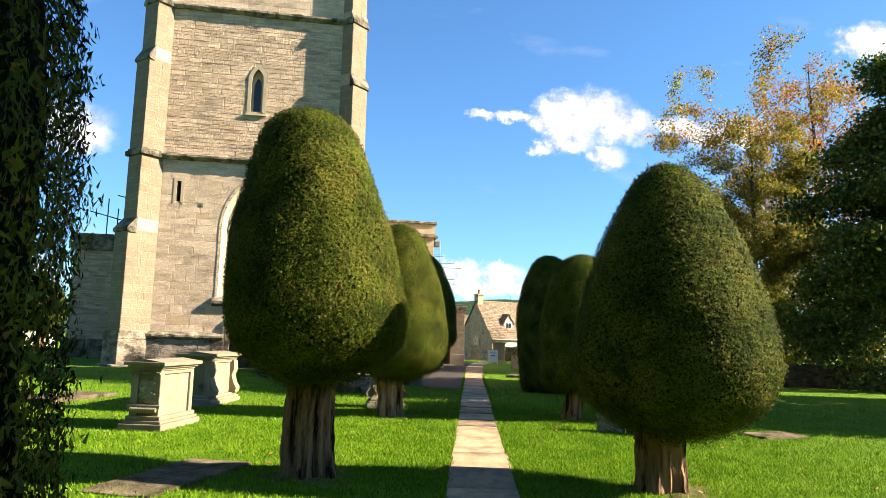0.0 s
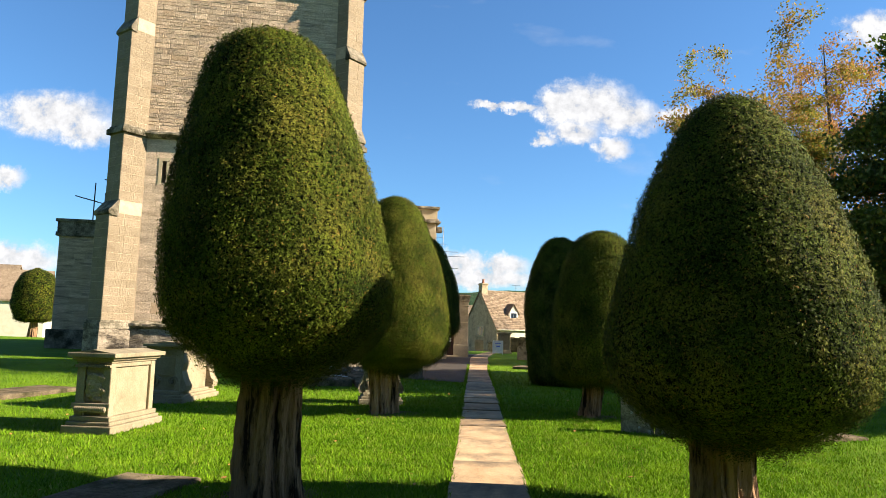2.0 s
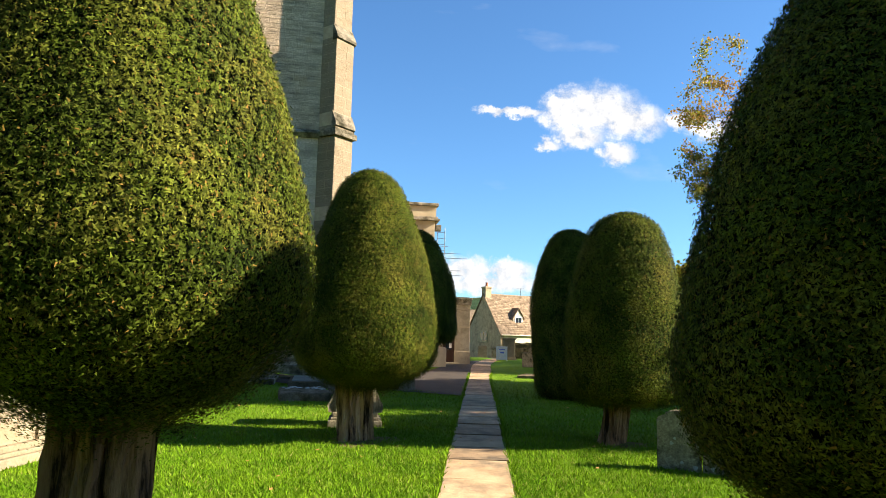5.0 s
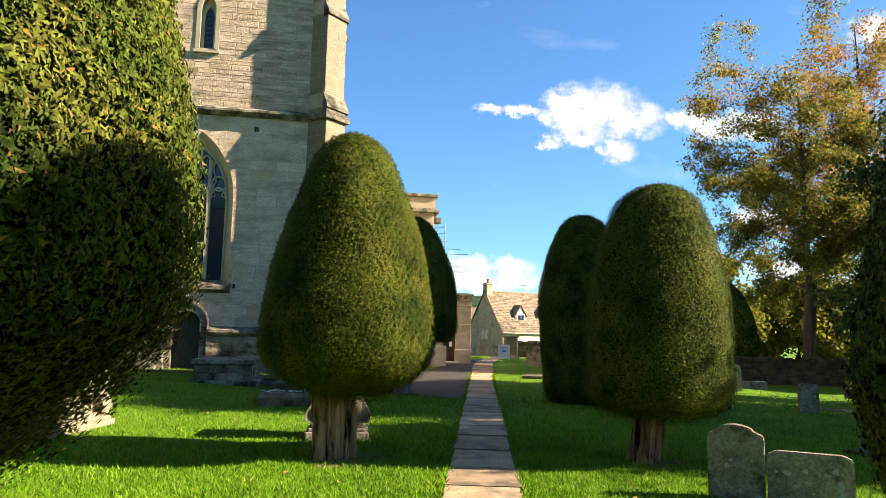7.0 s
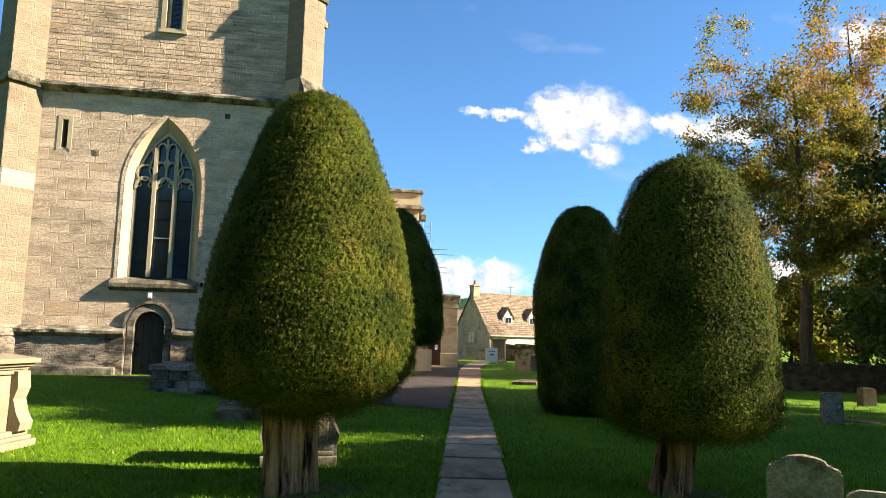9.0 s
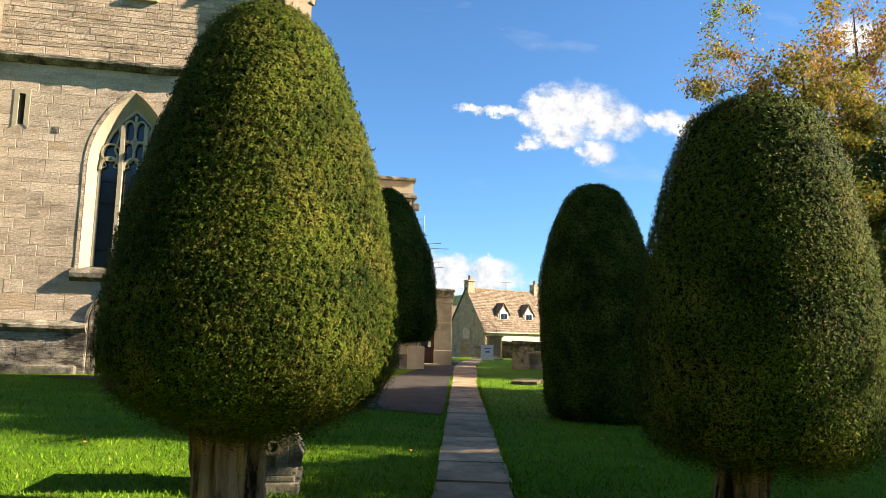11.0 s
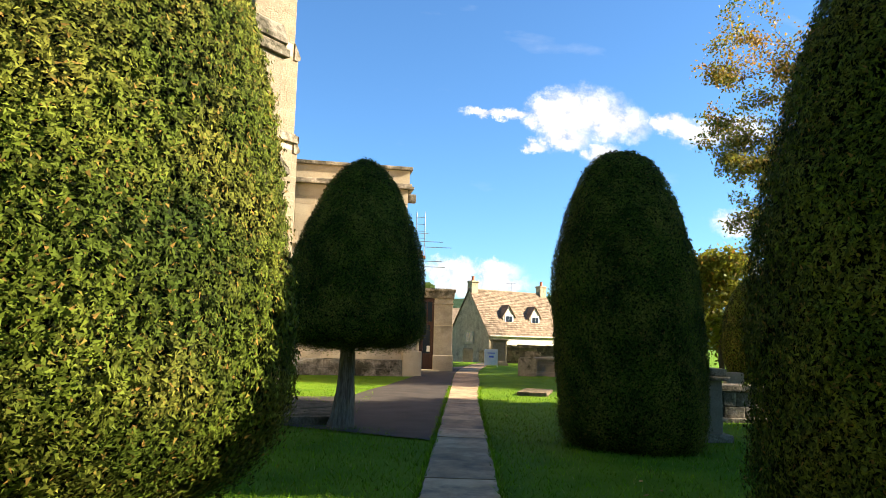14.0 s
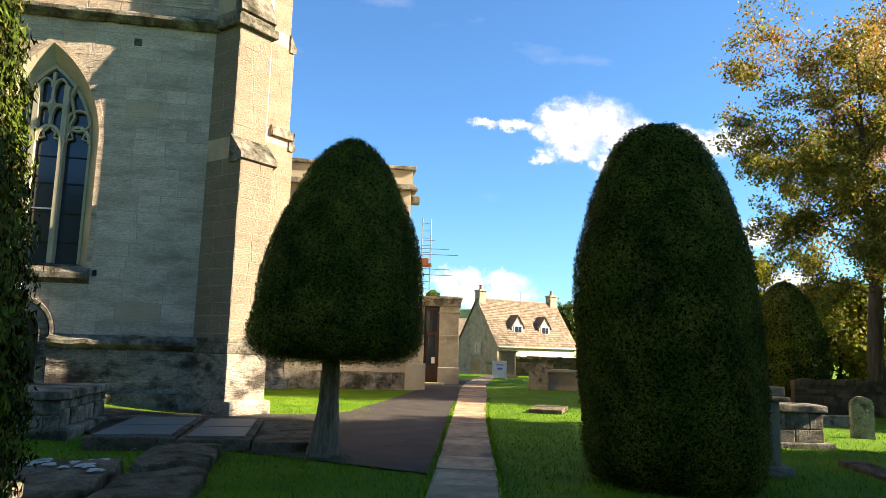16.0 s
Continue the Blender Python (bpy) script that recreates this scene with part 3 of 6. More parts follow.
def buttress(corner, back, angle, stages, w):
    """A buttress standing out from the point at the angle. stages: (z, reach) up to each set-off."""
    m = Matrix.Translation((corner, back, 0)) @ Matrix.Rotation(radians(angle), 4, "Z")
    outline, z0 = [(0.6, -0.3)], -0.3
    for i, (z, p) in enumerate(stages):
        outline += [(-p, z0), (-p, z)]
        z0 = z + (0.45 if i + 1 < len(stages) else 0.0)
        if i + 1 == len(stages):
            outline += [(0.6, z)]
    but = part("buttress", prism(outline, -w / 2, w / 2, "x", m=m), M_JOINT, TOWER)
    rng = random.Random(int(angle * 7 + back))
    z0 = -0.2
    for i, (z, p) in enumerate(stages):
        half = w / 2
        for turn, run in ((0, (-half, half, p)), (90, (-p, w / 2 * 1.0, half)), (-90, (-w / 2 * 1.0, p, half))):
            a, b, off = run
            mm = m @ Matrix.Rotation(radians(turn), 4, "Z") @ Matrix.Translation((0, -off, 0))
            lay_blocks(but, list(courses(a, b, z0, z, [], (0.35, 0.62), (0.24, 0.4), rng)), lambda u, v: False, 0.008, rng, mm, mat=M_BUTT_DIM)
        if i + 1 < len(stages):
            q = stages[i + 1][1]
            outline = [(-q + 0.02, z + 0.52), (-p - 0.07, z + 0.06), (-p - 0.07, z - 0.05), (-p + 0.05, z - 0.12), (-q + 0.02, z - 0.12)]
            part("weathering", rough_up(prism(outline, -half - 0.06, half + 0.06, "x", m=m), 0.012, 3), M_WEATHER, but, "weathered sloping set-off stone")
        z0 = z + 0.48 if i + 1 < len(stages) else z
    for z, h, o in ((8.78, 0.3, 0.12), (15.2, 0.3, 0.1), (1.56, 0.32, 0.1)):
        p = next(q for (zz, q) in stages if zz > z - 0.2)
        bm = bmesh.new()
        box(bm, -w / 2 - o, w / 2 + o, -p - o, 0.3, z - h, z - h * 0.3, 0.03, m)
        box(bm, -w / 2 - o * 0.4, w / 2 + o * 0.4, -p - o * 0.4, 0.3, z - h * 0.3, z, 0.02, m)
        part("string_course", rough_up(bm, 0.012, 2), M_WEATHER, but)
    bm = bmesh.new()
    p = stages[0][1]
    box(bm, -w / 2 - 0.07, w / 2 + 0.07, -p - 0.1, 0.3, -0.3, 1.24, 0.03, m)
    box(bm, -w / 2 - 0.1, w / 2 + 0.1, -p - 0.3, 0.3, -0.3, 0.3, 0.08, m)
    rough_up(bm, 0.02, 2.5)
    part("plinth", bm, M_PLINTH, but)


buttress(CL, 0.0, -45, [(5.45, 0.8), (12.5, 0.5), (15.0, 0.32), (TOP, 0.2)], 0.9)
buttress(CR, 0.0, 45, [(5.45, 0.72), (8.9, 0.4), (12.2, 0.28), (15.0, 0.14), (TOP, 0.06)], 0.9)
buttress(CR, DEEP, 135, [(8.2, 0.75), (11.7, 0.55), (TOP, 0.35)], 0.9)

RNG = random.Random(3)
lay_blocks(TOWER, list(courses(CL + 0.5, CR - 0.45, 1.56, 8.5, GAPS, (0.42, 1.0), (0.23, 0.42), RNG)), lambda u, z: z < 5.9, 0.006, RNG, joint=0.005, mat=M_ASHLAR)
lay_blocks(TOWER, list(courses(CL + 0.5, CR - 0.45, 8.78, 14.95, GAPS, (0.25, 0.75), (0.11, 0.24), RNG)), lambda u, z: False, 0.014, RNG, joint=0.014)
lay_blocks(TOWER, list(courses(CL + 0.5, CR - 0.45, 15.2, TOP, GAPS, (0.4, 0.95), (0.2, 0.36), RNG)), lambda u, z: False, 0.007, RNG, mat=M_ASHLAR)
for a, b in ((CL + 0.5, -0.76), (0.52, CR - 0.5)):
    lay_blocks(TOWER, list(courses(a, b, 0.3, 1.24, [], (0.35, 0.8), (0.26, 0.36), RNG)), lambda u, z: True, 0.012, RNG, Matrix.Translation((0, -0.14, 0)), block=PLINTH_BLOCK)

# the great west window
part("window_surround", splay(WIN, WIN_OUT, 0.26, -0.025, 0.4), M_DRESSED, TOWER, "pale dressed stone window surround")
part("window_edging", ring(WIN_OUT, arch(-0.02, 1.2, 2.95, 5.75, 8.06), -0.022, 0.1), M_STONE, TOWER)
part("window_reveal", ring(arch(-0.02, 0.82, 3.05, 5.75, 7.4), WIN, 0.24, 0.38), M_DRESSED, TOWER)
part("window_sill", rough_up(prism([(0.3, 3.05), (-0.05, 2.96), (-0.16, 2.84), (-0.16, 2.72), (-0.02, 2.62), (0.3, 2.62)], -1.3, 1.16, "x"), 0.015, 3), M_WEATHER, TOWER, "mossy projecting window sill")
window = part("window_1", boxes((-0.9, 0.86, 0.34, 0.36, 3.05, 7.6)), M_GLASS, TOWER, "dark leaded glass of a pointed church window")


def bar_along(pts, w, y0, y1):
    """One bent bar of width w along the points (u, z)."""
    n = len(pts)
    left, right = [], []
    for i, (u, z) in enumerate(pts):
        (a, b), (c, d) = pts[max(i - 1, 0)], pts[min(i + 1, n - 1)]
        ln = max(math.hypot(c - a, d - b), 1e-5)
        nx, nz = -(d - b) / ln * w / 2, (c - a) / ln * w / 2
        left.append((u + nx, z + nz)), right.append((u - nx, z - nz))
    bm = bmesh.new()
    rows = [[bm.verts.new((u, y, z)) for u, z in side] for side, y in ((left, y0), (right, y0), (right, y1), (left, y1))]
    for k in range(4):
        for i in range(n - 1):
            bm.faces.new((rows[k][i], rows[k][i + 1], rows[(k + 1) % 4][i + 1], rows[(k + 1) % 4][i]))
    for i in (0, n - 1):
        bm.faces.new([rows[k][i] for k in range(4)])
    return bm


for u in (-0.32, 0.28):
    part("mullion", bar_along([(u, 3.05), (u, 7.0)], 0.11, 0.14, 0.34), M_DRESSED, window, "pale stone mullion")
for cu in (-0.61, -0.02, 0.57):
    half = 0.25
    for sgn in (-1, 1):
        part("tracery", bar_along([(cu + sgn * half * math.cos(t), 5.72 + 0.36 * math.sin(t)) for t in np.linspace(0, math.pi / 2, 6)], 0.07, 0.2, 0.32), M_DRESSED, window)
        part("cusp", bar_along([(cu + sgn * 0.22, 5.78), (cu + sgn * 0.1, 5.82), (cu + sgn * 0.14, 5.95)], 0.035, 0.22, 0.3), M_DRESSED, window)
for cu in (-0.61, 0.57):
    sg = 1 if cu > 0 else -1
    part("tracery", bar_along([(cu - sg * 0.27, 6.05 + 0.9 * t + 0.0) for t in (0, 0.6)] + [(cu - sg * (0.27 - 0.16 * t), 6.6 + 0.5 * t) for t in (0.3, 0.9)], 0.06, 0.2, 0.32), M_DRESSED, window)
    part("tracery", bar_along([(cu + sg * (0.24 * math.cos(t)), 6.22 + 0.24 * math.sin(t)) for t in np.linspace(0, 2 * math.pi, 13)], 0.05, 0.2, 0.32), M_DRESSED, window)
    part("tracery", bar_along([(cu - sg * 0.25, 5.95), (cu - sg * 0.1, 6.3), (cu - sg * 0.22, 6.8)], 0.05, 0.2, 0.32), M_DRESSED, window)
part("tracery", bar_along([(-0.32, 6.55), (0.28, 6.55)], 0.07, 0.2, 0.32), M_DRESSED, window)
part("tracery", bar_along([(-0.02, 6.1), (-0.02, 7.3)], 0.06, 0.2, 0.32), M_DRESSED, window)
for cu in (-0.17, 0.13):
    for z, s in ((6.35, 1), (6.95, 1)):
        part("tracery", bar_along([(cu + 0.13 * math.cos(t), z + 0.2 * math.sin(t) * s) for t in np.linspace(0, math.pi, 8)], 0.045, 0.2, 0.32), M_DRESSED, window)
        part("cusp", bar_along([(cu + 0.12 * math.cos(t), z - 0.28 - 0.12 * math.sin(t)) for t in np.linspace(0, math.pi, 8)], 0.035, 0.22, 0.3), M_DRESSED, window)
for z in (3.5, 4.15, 4.8, 5.4):
    part("saddle_bar", boxes((-0.88, 0.84, 0.31, 0.335, z, z + 0.025)), M_IRON, window)
part("glazing_bar", bar_along([(-0.27, 4.25), (0.23, 4.25)], 0.03, 0.3, 0.33), M_WHITE, window)

# tower door in its round-headed frame
part("door_surround", ring(DOOR, DOOR_OUT, -0.06, 0.25), M_PLINTH, TOWER, "moulded round-headed door frame of worn stone")
part("door_moulding", ring(arch(-0.12, 0.64, 0.1, 1.6, 2.26), arch(-0.12, 0.71, 0.1, 1.6, 2.33), -0.1, 0.05), M_WEATHER, TOWER)
door = part("door_1", prism(DOOR, 0.2, 0.26, "y"), M_OAK, TOWER, "closed dark weathered oak door")
for u in (-0.52, -0.31, -0.1, 0.11):
    top = 1.6 + 0.44 * math.sqrt(max(0.0, 1 - ((u + 0.1 + 0.12) / 0.42) ** 2)) - 0.05
    part("board", boxes((u, u + 0.195, 0.185, 0.2, 0.17, top), bevel=0.006), M_OAK, door)
part("lock", boxes((-0.5, -0.4, 0.16, 0.19, 1.0, 1.12), bevel=0.01), M_IRON, door)
part("handle", tube([(-0.44, 0.17, 0.92), (-0.44, 0.13, 0.9), (-0.44, 0.13, 0.82), (-0.44, 0.17, 0.8)], [0.012] * 4, 6), M_IRON, door)
part("doorstep", rough_up(boxes((-0.75, 0.5, -0.3, 0.3, -0.2, 0.17), bevel=0.03), 0.01, 3), M_WEATHER, TOWER)
part("rubble", rough_up(boxes((0.5, 1.15, -0.55, -0.1, -0.2, 0.55), bevel=0.12), 0.07, 3), M_WEATHER, TOWER, "loose weathered stones beside the door")
lamp = part("wall_lamp", boxes((-0.22, -0.1, -0.12, -0.01, 2.42, 2.58), bevel=0.015), M_WHITE, TOWER, "small white lamp above the door")
part("cable", tube([(-0.12, -0.02, 2.58), (-0.1, -0.03, 2.75), (-0.04, -0.03, 2.85)], [0.012] * 3, 5), M_WHITE, lamp)
# slit, small window, vents
part("slit_frame", ring([(-2.96, 6.78), (-2.96, 7.62), (-2.8, 7.62), (-2.8, 6.78)], [(-3.08, 6.68), (-3.08, 7.74), (-2.68, 7.74), (-2.68, 6.68)], -0.02, 0.1), M_DRESSED, TOWER)
part("window_surround", ring(UPWIN, UPWIN_OUT, -0.04, 0.3), M_DRESSED, TOWER, "pale pointed window surround")
part("window_sill", prism([(0.3, 10.75), (-0.1, 10.66), (-0.1, 10.58), (0.3, 10.58)], -0.48, 0.36, "x"), M_DRESSED, TOWER)
upper = part("window_2", boxes((-0.3, 0.18, 0.3, 0.32, 10.7, 12.65)), M_GLASS, TOWER, "narrow dark leaded lancet window")
part("tracery", ring(arch(-0.06, 0.15, 10.75, 11.9, 12.3), arch(-0.06, 0.24, 10.75, 12.1, 12.6), 0.22, 0.3), M_DRESSED, upper)
for i in range(9):
    part("lead", bar_along([(-0.22, 10.9 + i * 0.17), (0.1, 11.08 + i * 0.17)], 0.012, 0.28, 0.3), M_IRON, upper)
    part("lead", bar_along([(0.1, 10.9 + i * 0.17), (-0.22, 11.08 + i * 0.17)], 0.012, 0.28, 0.3), M_IRON, upper)
part("belfry_window", boxes((-0.8, 0.8, 0.3, 0.33, 17.2, 21.2)), M_OAK, TOWER)
for u, z in ((1.62, 8.0), (-2.05, 6.6)):
    part("vent", boxes((u, u + 0.16, -0.02, 0.02, z, z + 0.17), bevel=0.005), M_WEATHER, TOWER)
part("socket_box", boxes((1.22, 1.3, -0.05, 0.0, 2.8, 2.92), bevel=0.01), M_IRON, TOWER)

# north aisle, to the far side of the tower
NORTH = thing("church_north_aisle", pose(-7.9, 28.65, 0, 0, 0, TH), "grey shaded limestone aisle beside the church tower", "church aisle")
part("wall", boxes((-9.4, -4.2, 9.0, 24, -0.2, 5.6)), M_STONE, NORTH)
part("cornice", boxes((-9.55, -4.2, 8.88, 24, 5.6, 5.8), (-9.5, -4.2, 8.92, 24, 5.8, 6.3), (-9.58, -4.2, 8.85, 24, 6.3, 6.45), bevel=0.02), M_WEATHER, NORTH)
part("plinth", boxes((-9.6, -4.2, 8.8, 24, -0.2, 1.1), bevel=0.04), M_WEATHER, NORTH)
part("stair_block", boxes((-6.3, -5.2, 5.2, 8.8, -0.2, 1.5), bevel=0.04), M_WEATHER, NORTH)
for u in (-6.3, -5.6):
    part("railing", tube([(u, 5.4, 1.5), (u, 5.4, 2.4), (u + 0.5, 5.4, 2.8)], [0.02] * 3, 6), M_IRON, NORTH)
rngn = random.Random(8)
lay_blocks(NORTH, list(courses(-9.4, -4.3, 1.1, 5.55, [], (0.4, 0.8), (0.25, 0.38), rngn)), lambda u, z: False, 0.01, rngn, Matrix.Translation((0, 9.0, 0)))
part("scaffold_pole", tube([(-8.1, 9.5, 6.4), (-8.1, 9.5, 8.4)], [0.03] * 2, 6), M_IRON, NORTH)
part("scaffold_pole", tube([(-9.0, 9.5, 7.7), (-6.6, 9.5, 7.1)], [0.03] * 2, 6), M_IRON, NORTH)
part("scaffold_pole", tube([(-7.6, 9.5, 6.4), (-7.6, 9.5, 7.9)], [0.03] * 2, 6), M_IRON, NORTH)
part("scaffold_pole", tube([(-7.7, 9.5, 8.6), (-6.2, 9.5, 8.3)], [0.03] * 2, 6), M_IRON, NORTH)

# south aisle with its parapet
SOUTH = thing("church_south_aisle", pose(-0.53, 39.4, 0, 0, 0, TH), "warm honey limestone church aisle with a moulded parapet", "church aisle")
part("wall", boxes((-11, 0, 0.0, 22, -0.3, 7.2)), M_WARM, SOUTH)
part("parapet", boxes((-11, 0.05, -0.05, 22, 7.42, 7.95)), M_WARM, SOUTH)
part("cornice", boxes((-11, 0.22, -0.22, 22, 7.2, 7.3), (-11, 0.14, -0.14, 22, 7.3, 7.42), bevel=0.02), M_WEATHER, SOUTH)
part("coping", boxes((-11, 0.16, -0.16, 22, 7.95, 8.1), bevel=0.03), M_WEATHER, SOUTH)
part("string_course", boxes((-11, 0.1, -0.1, 22, 4.85, 5.0), bevel=0.03), M_DRESSED, SOUTH)
part("plinth", boxes((-11, 0.12, -0.12, 22, -0.3, 0.62), bevel=0.04), M_WEATHER, SOUTH)
part("corner_buttress", boxes((0.0, 0.48, -0.1, 0.9, -0.3, 4.4), bevel=0.03), M_DRESSED, SOUTH)
part("buttress_plinth", boxes((-0.02, 0.72, -0.16, 1.0, -0.3, 0.95), bevel=0.05), M_DRESSED, SOUTH)
part("gargoyle", boxes((0.02, 0.34, 0.0, 0.3, 6.72, 7.05), bevel=0.05), M_WEATHER, SOUTH)
rngs = random.Random(9)
lay_blocks(SOUTH, list(courses(-6.5, -0.02, 0.62, 4.85, [], (0.5, 1.0), (0.3, 0.42), rngs)), lambda u, z: False, 0.008, rngs, mat=M_WARM)
lay_blocks(SOUTH, list(courses(-6.5, -0.02, 5.0, 7.18, [], (0.5, 1.0), (0.3, 0.42), rngs)), lambda u, z: False, 0.008, rngs, mat=M_WARM)
lay_blocks(SOUTH, list(courses(-6.5, -0.02, -0.1, 0.6, [], (0.5, 1.0), (0.3, 0.4), rngs)), lambda u, z: False, 0.008, rngs, Matrix.Translation((0, -0.12, 0)), mat=M_WEATHER)

# porch with its glazed timber doors
PORCH = thing("church_porch", pose(0, 44, 0), "flat-roofed limestone porch with dark timber doors", "church porch")
part("pier", boxes((0.62, 1.45, 0, 3, -0.1, 3.26), bevel=0.015), M_PORCH, PORCH, "smooth pale stone pier")
part("pier", boxes((-0.5, -0.02, 0, 3, -0.1, 3.26), bevel=0.015), M_PORCH, PORCH)
part("pier_plinth", boxes((0.6, 1.5, -0.05, 3.05, -0.1, 0.72), bevel=0.03), M_PORCH, PORCH)
part("joint", boxes((0.62, 1.455, -0.006, 3.0, 2.02, 2.06)), M_DRESSED, PORCH)
part("wall_head", boxes((0.58, 1.49, -0.04, 3.02, 2.98, 3.04), bevel=0.01), M_PORCH, PORCH)
part("cornice", boxes((-0.6, 1.52, -0.08, 3.1, 3.26, 3.56), (-0.6, 1.58, -0.14, 3.15, 3.56, 3.66), bevel=0.02), M_WEATHER, PORCH)
part("roof", boxes((-0.6, 1.4, 0.1, 3, 3.5, 3.7)), M_WEATHER, PORCH)
part("inner_wall", boxes((-0.5, 1.0, 2.8, 2.95, -0.1, 3.3)), M_OAK, PORCH)
pdoor = part("door_2", boxes((-0.02, 0.07, 0.16, 0.26, 0, 3.24), (0.53, 0.62, 0.16, 0.26, 0, 3.24), (0.07, 0.53, 0.16, 0.26, 2.05, 2.2), (0.07, 0.53, 0.16, 0.26, 3.1, 3.24), (0.07, 0.53, 0.18, 0.24, 0, 0.78), bevel=0.008), M_RED_OAK, PORCH, "dark timber door with glazed panels")
part("stile", boxes((0.07, 0.14, 0.17, 0.25, 0.78, 2.05), (0.46, 0.53, 0.17, 0.25, 0.78, 2.05), bevel=0.006), M_RED_OAK, pdoor)
part("pane", boxes((0.14, 0.46, 0.2, 0.21, 0.78, 2.05)), M_GLASS, pdoor)
part("pane", boxes((0.07, 0.53, 0.2, 0.21, 2.2, 3.1)), M_GLASS, pdoor)
part("transom_bar", boxes((0.28, 0.32, 0.18, 0.24, 2.2, 3.1)), M_RED_OAK, pdoor)
part("notice", boxes((0.32, 0.46, 0.185, 0.195, 0.86, 1.12)), M_WHITE, pdoor, "small white paper notice")
part("doorstep", boxes((-0.3, 0.9, -0.5, 0.3, -0.1, 0.08), bevel=0.02), M_DRESSED, PORCH)
part("moss", rough_up(lathe([(3.64, 0.35), (3.85, 0.3), (3.98, 0.1)], 10, centre=(0.3, 0.5)), 0.08, 5), M_GREENLEAF, PORCH)

# scaffold tower far behind the porch
SCAF = thing("scaffold", pose(-0.55, 62, 0), "galvanised scaffold tower with orange boards beyond the church", "scaffold")
for x in (-0.3, 0.3):
    for y in (0, 0.6):
        part("pole", tube([(x, y, 0), (x, y, 10.4)], [0.03, 0.03], 6), M_SCAFF, SCAF)
for i in range(20):
    part("rung", tube([(-0.3, 0, 0.5 + i * 0.5), (0.3, 0, 0.5 + i * 0.5)], [0.022] * 2, 6), M_SCAFF, SCAF)
for z, a, b in ((8.9, -2.2, 0.6), (8.3, -1.4, 1.6), (7.9, -1.0, 2.2), (6.9, -0.6, 1.6), (6.5, -1, 1.8)):
    part("ledger", tube([(a, 0.1, z), (b, 0.1, z - 0.04)], [0.025] * 2, 6), M_SCAFF, SCAF)
part("deck", boxes((-1.4, 0.4, -0.1, 0.8, 7.1, 7.25), (-1.2, 0.2, -0.1, 0.0, 7.25, 7.6)), M_NET, SCAF, "orange scaffold boards")

# ---- clipped yews ----


def profile_radius(profile, n=60):
    """A smooth curve through (z, r), from the foot of the crown to its tip."""
    zs = np.array([p[0] for p in profile])
    rs = np.array([p[1] for p in profile])
    s = np.concatenate([[0], np.cumsum(np.hypot(np.diff(zs), np.diff(rs)))])
    t = np.linspace(0, s[-1], n)
    z, r = np.interp(t, s, zs), np.interp(t, s, rs)
    k = np.array([1, 2, 3, 2, 1]) / 9
    pad = lambda a: np.concatenate([[a[0]] * 2, a, [a[-1]] * 2])
    return np.convolve(pad(z), k, "valid"), np.convolve(pad(r), k, "valid")


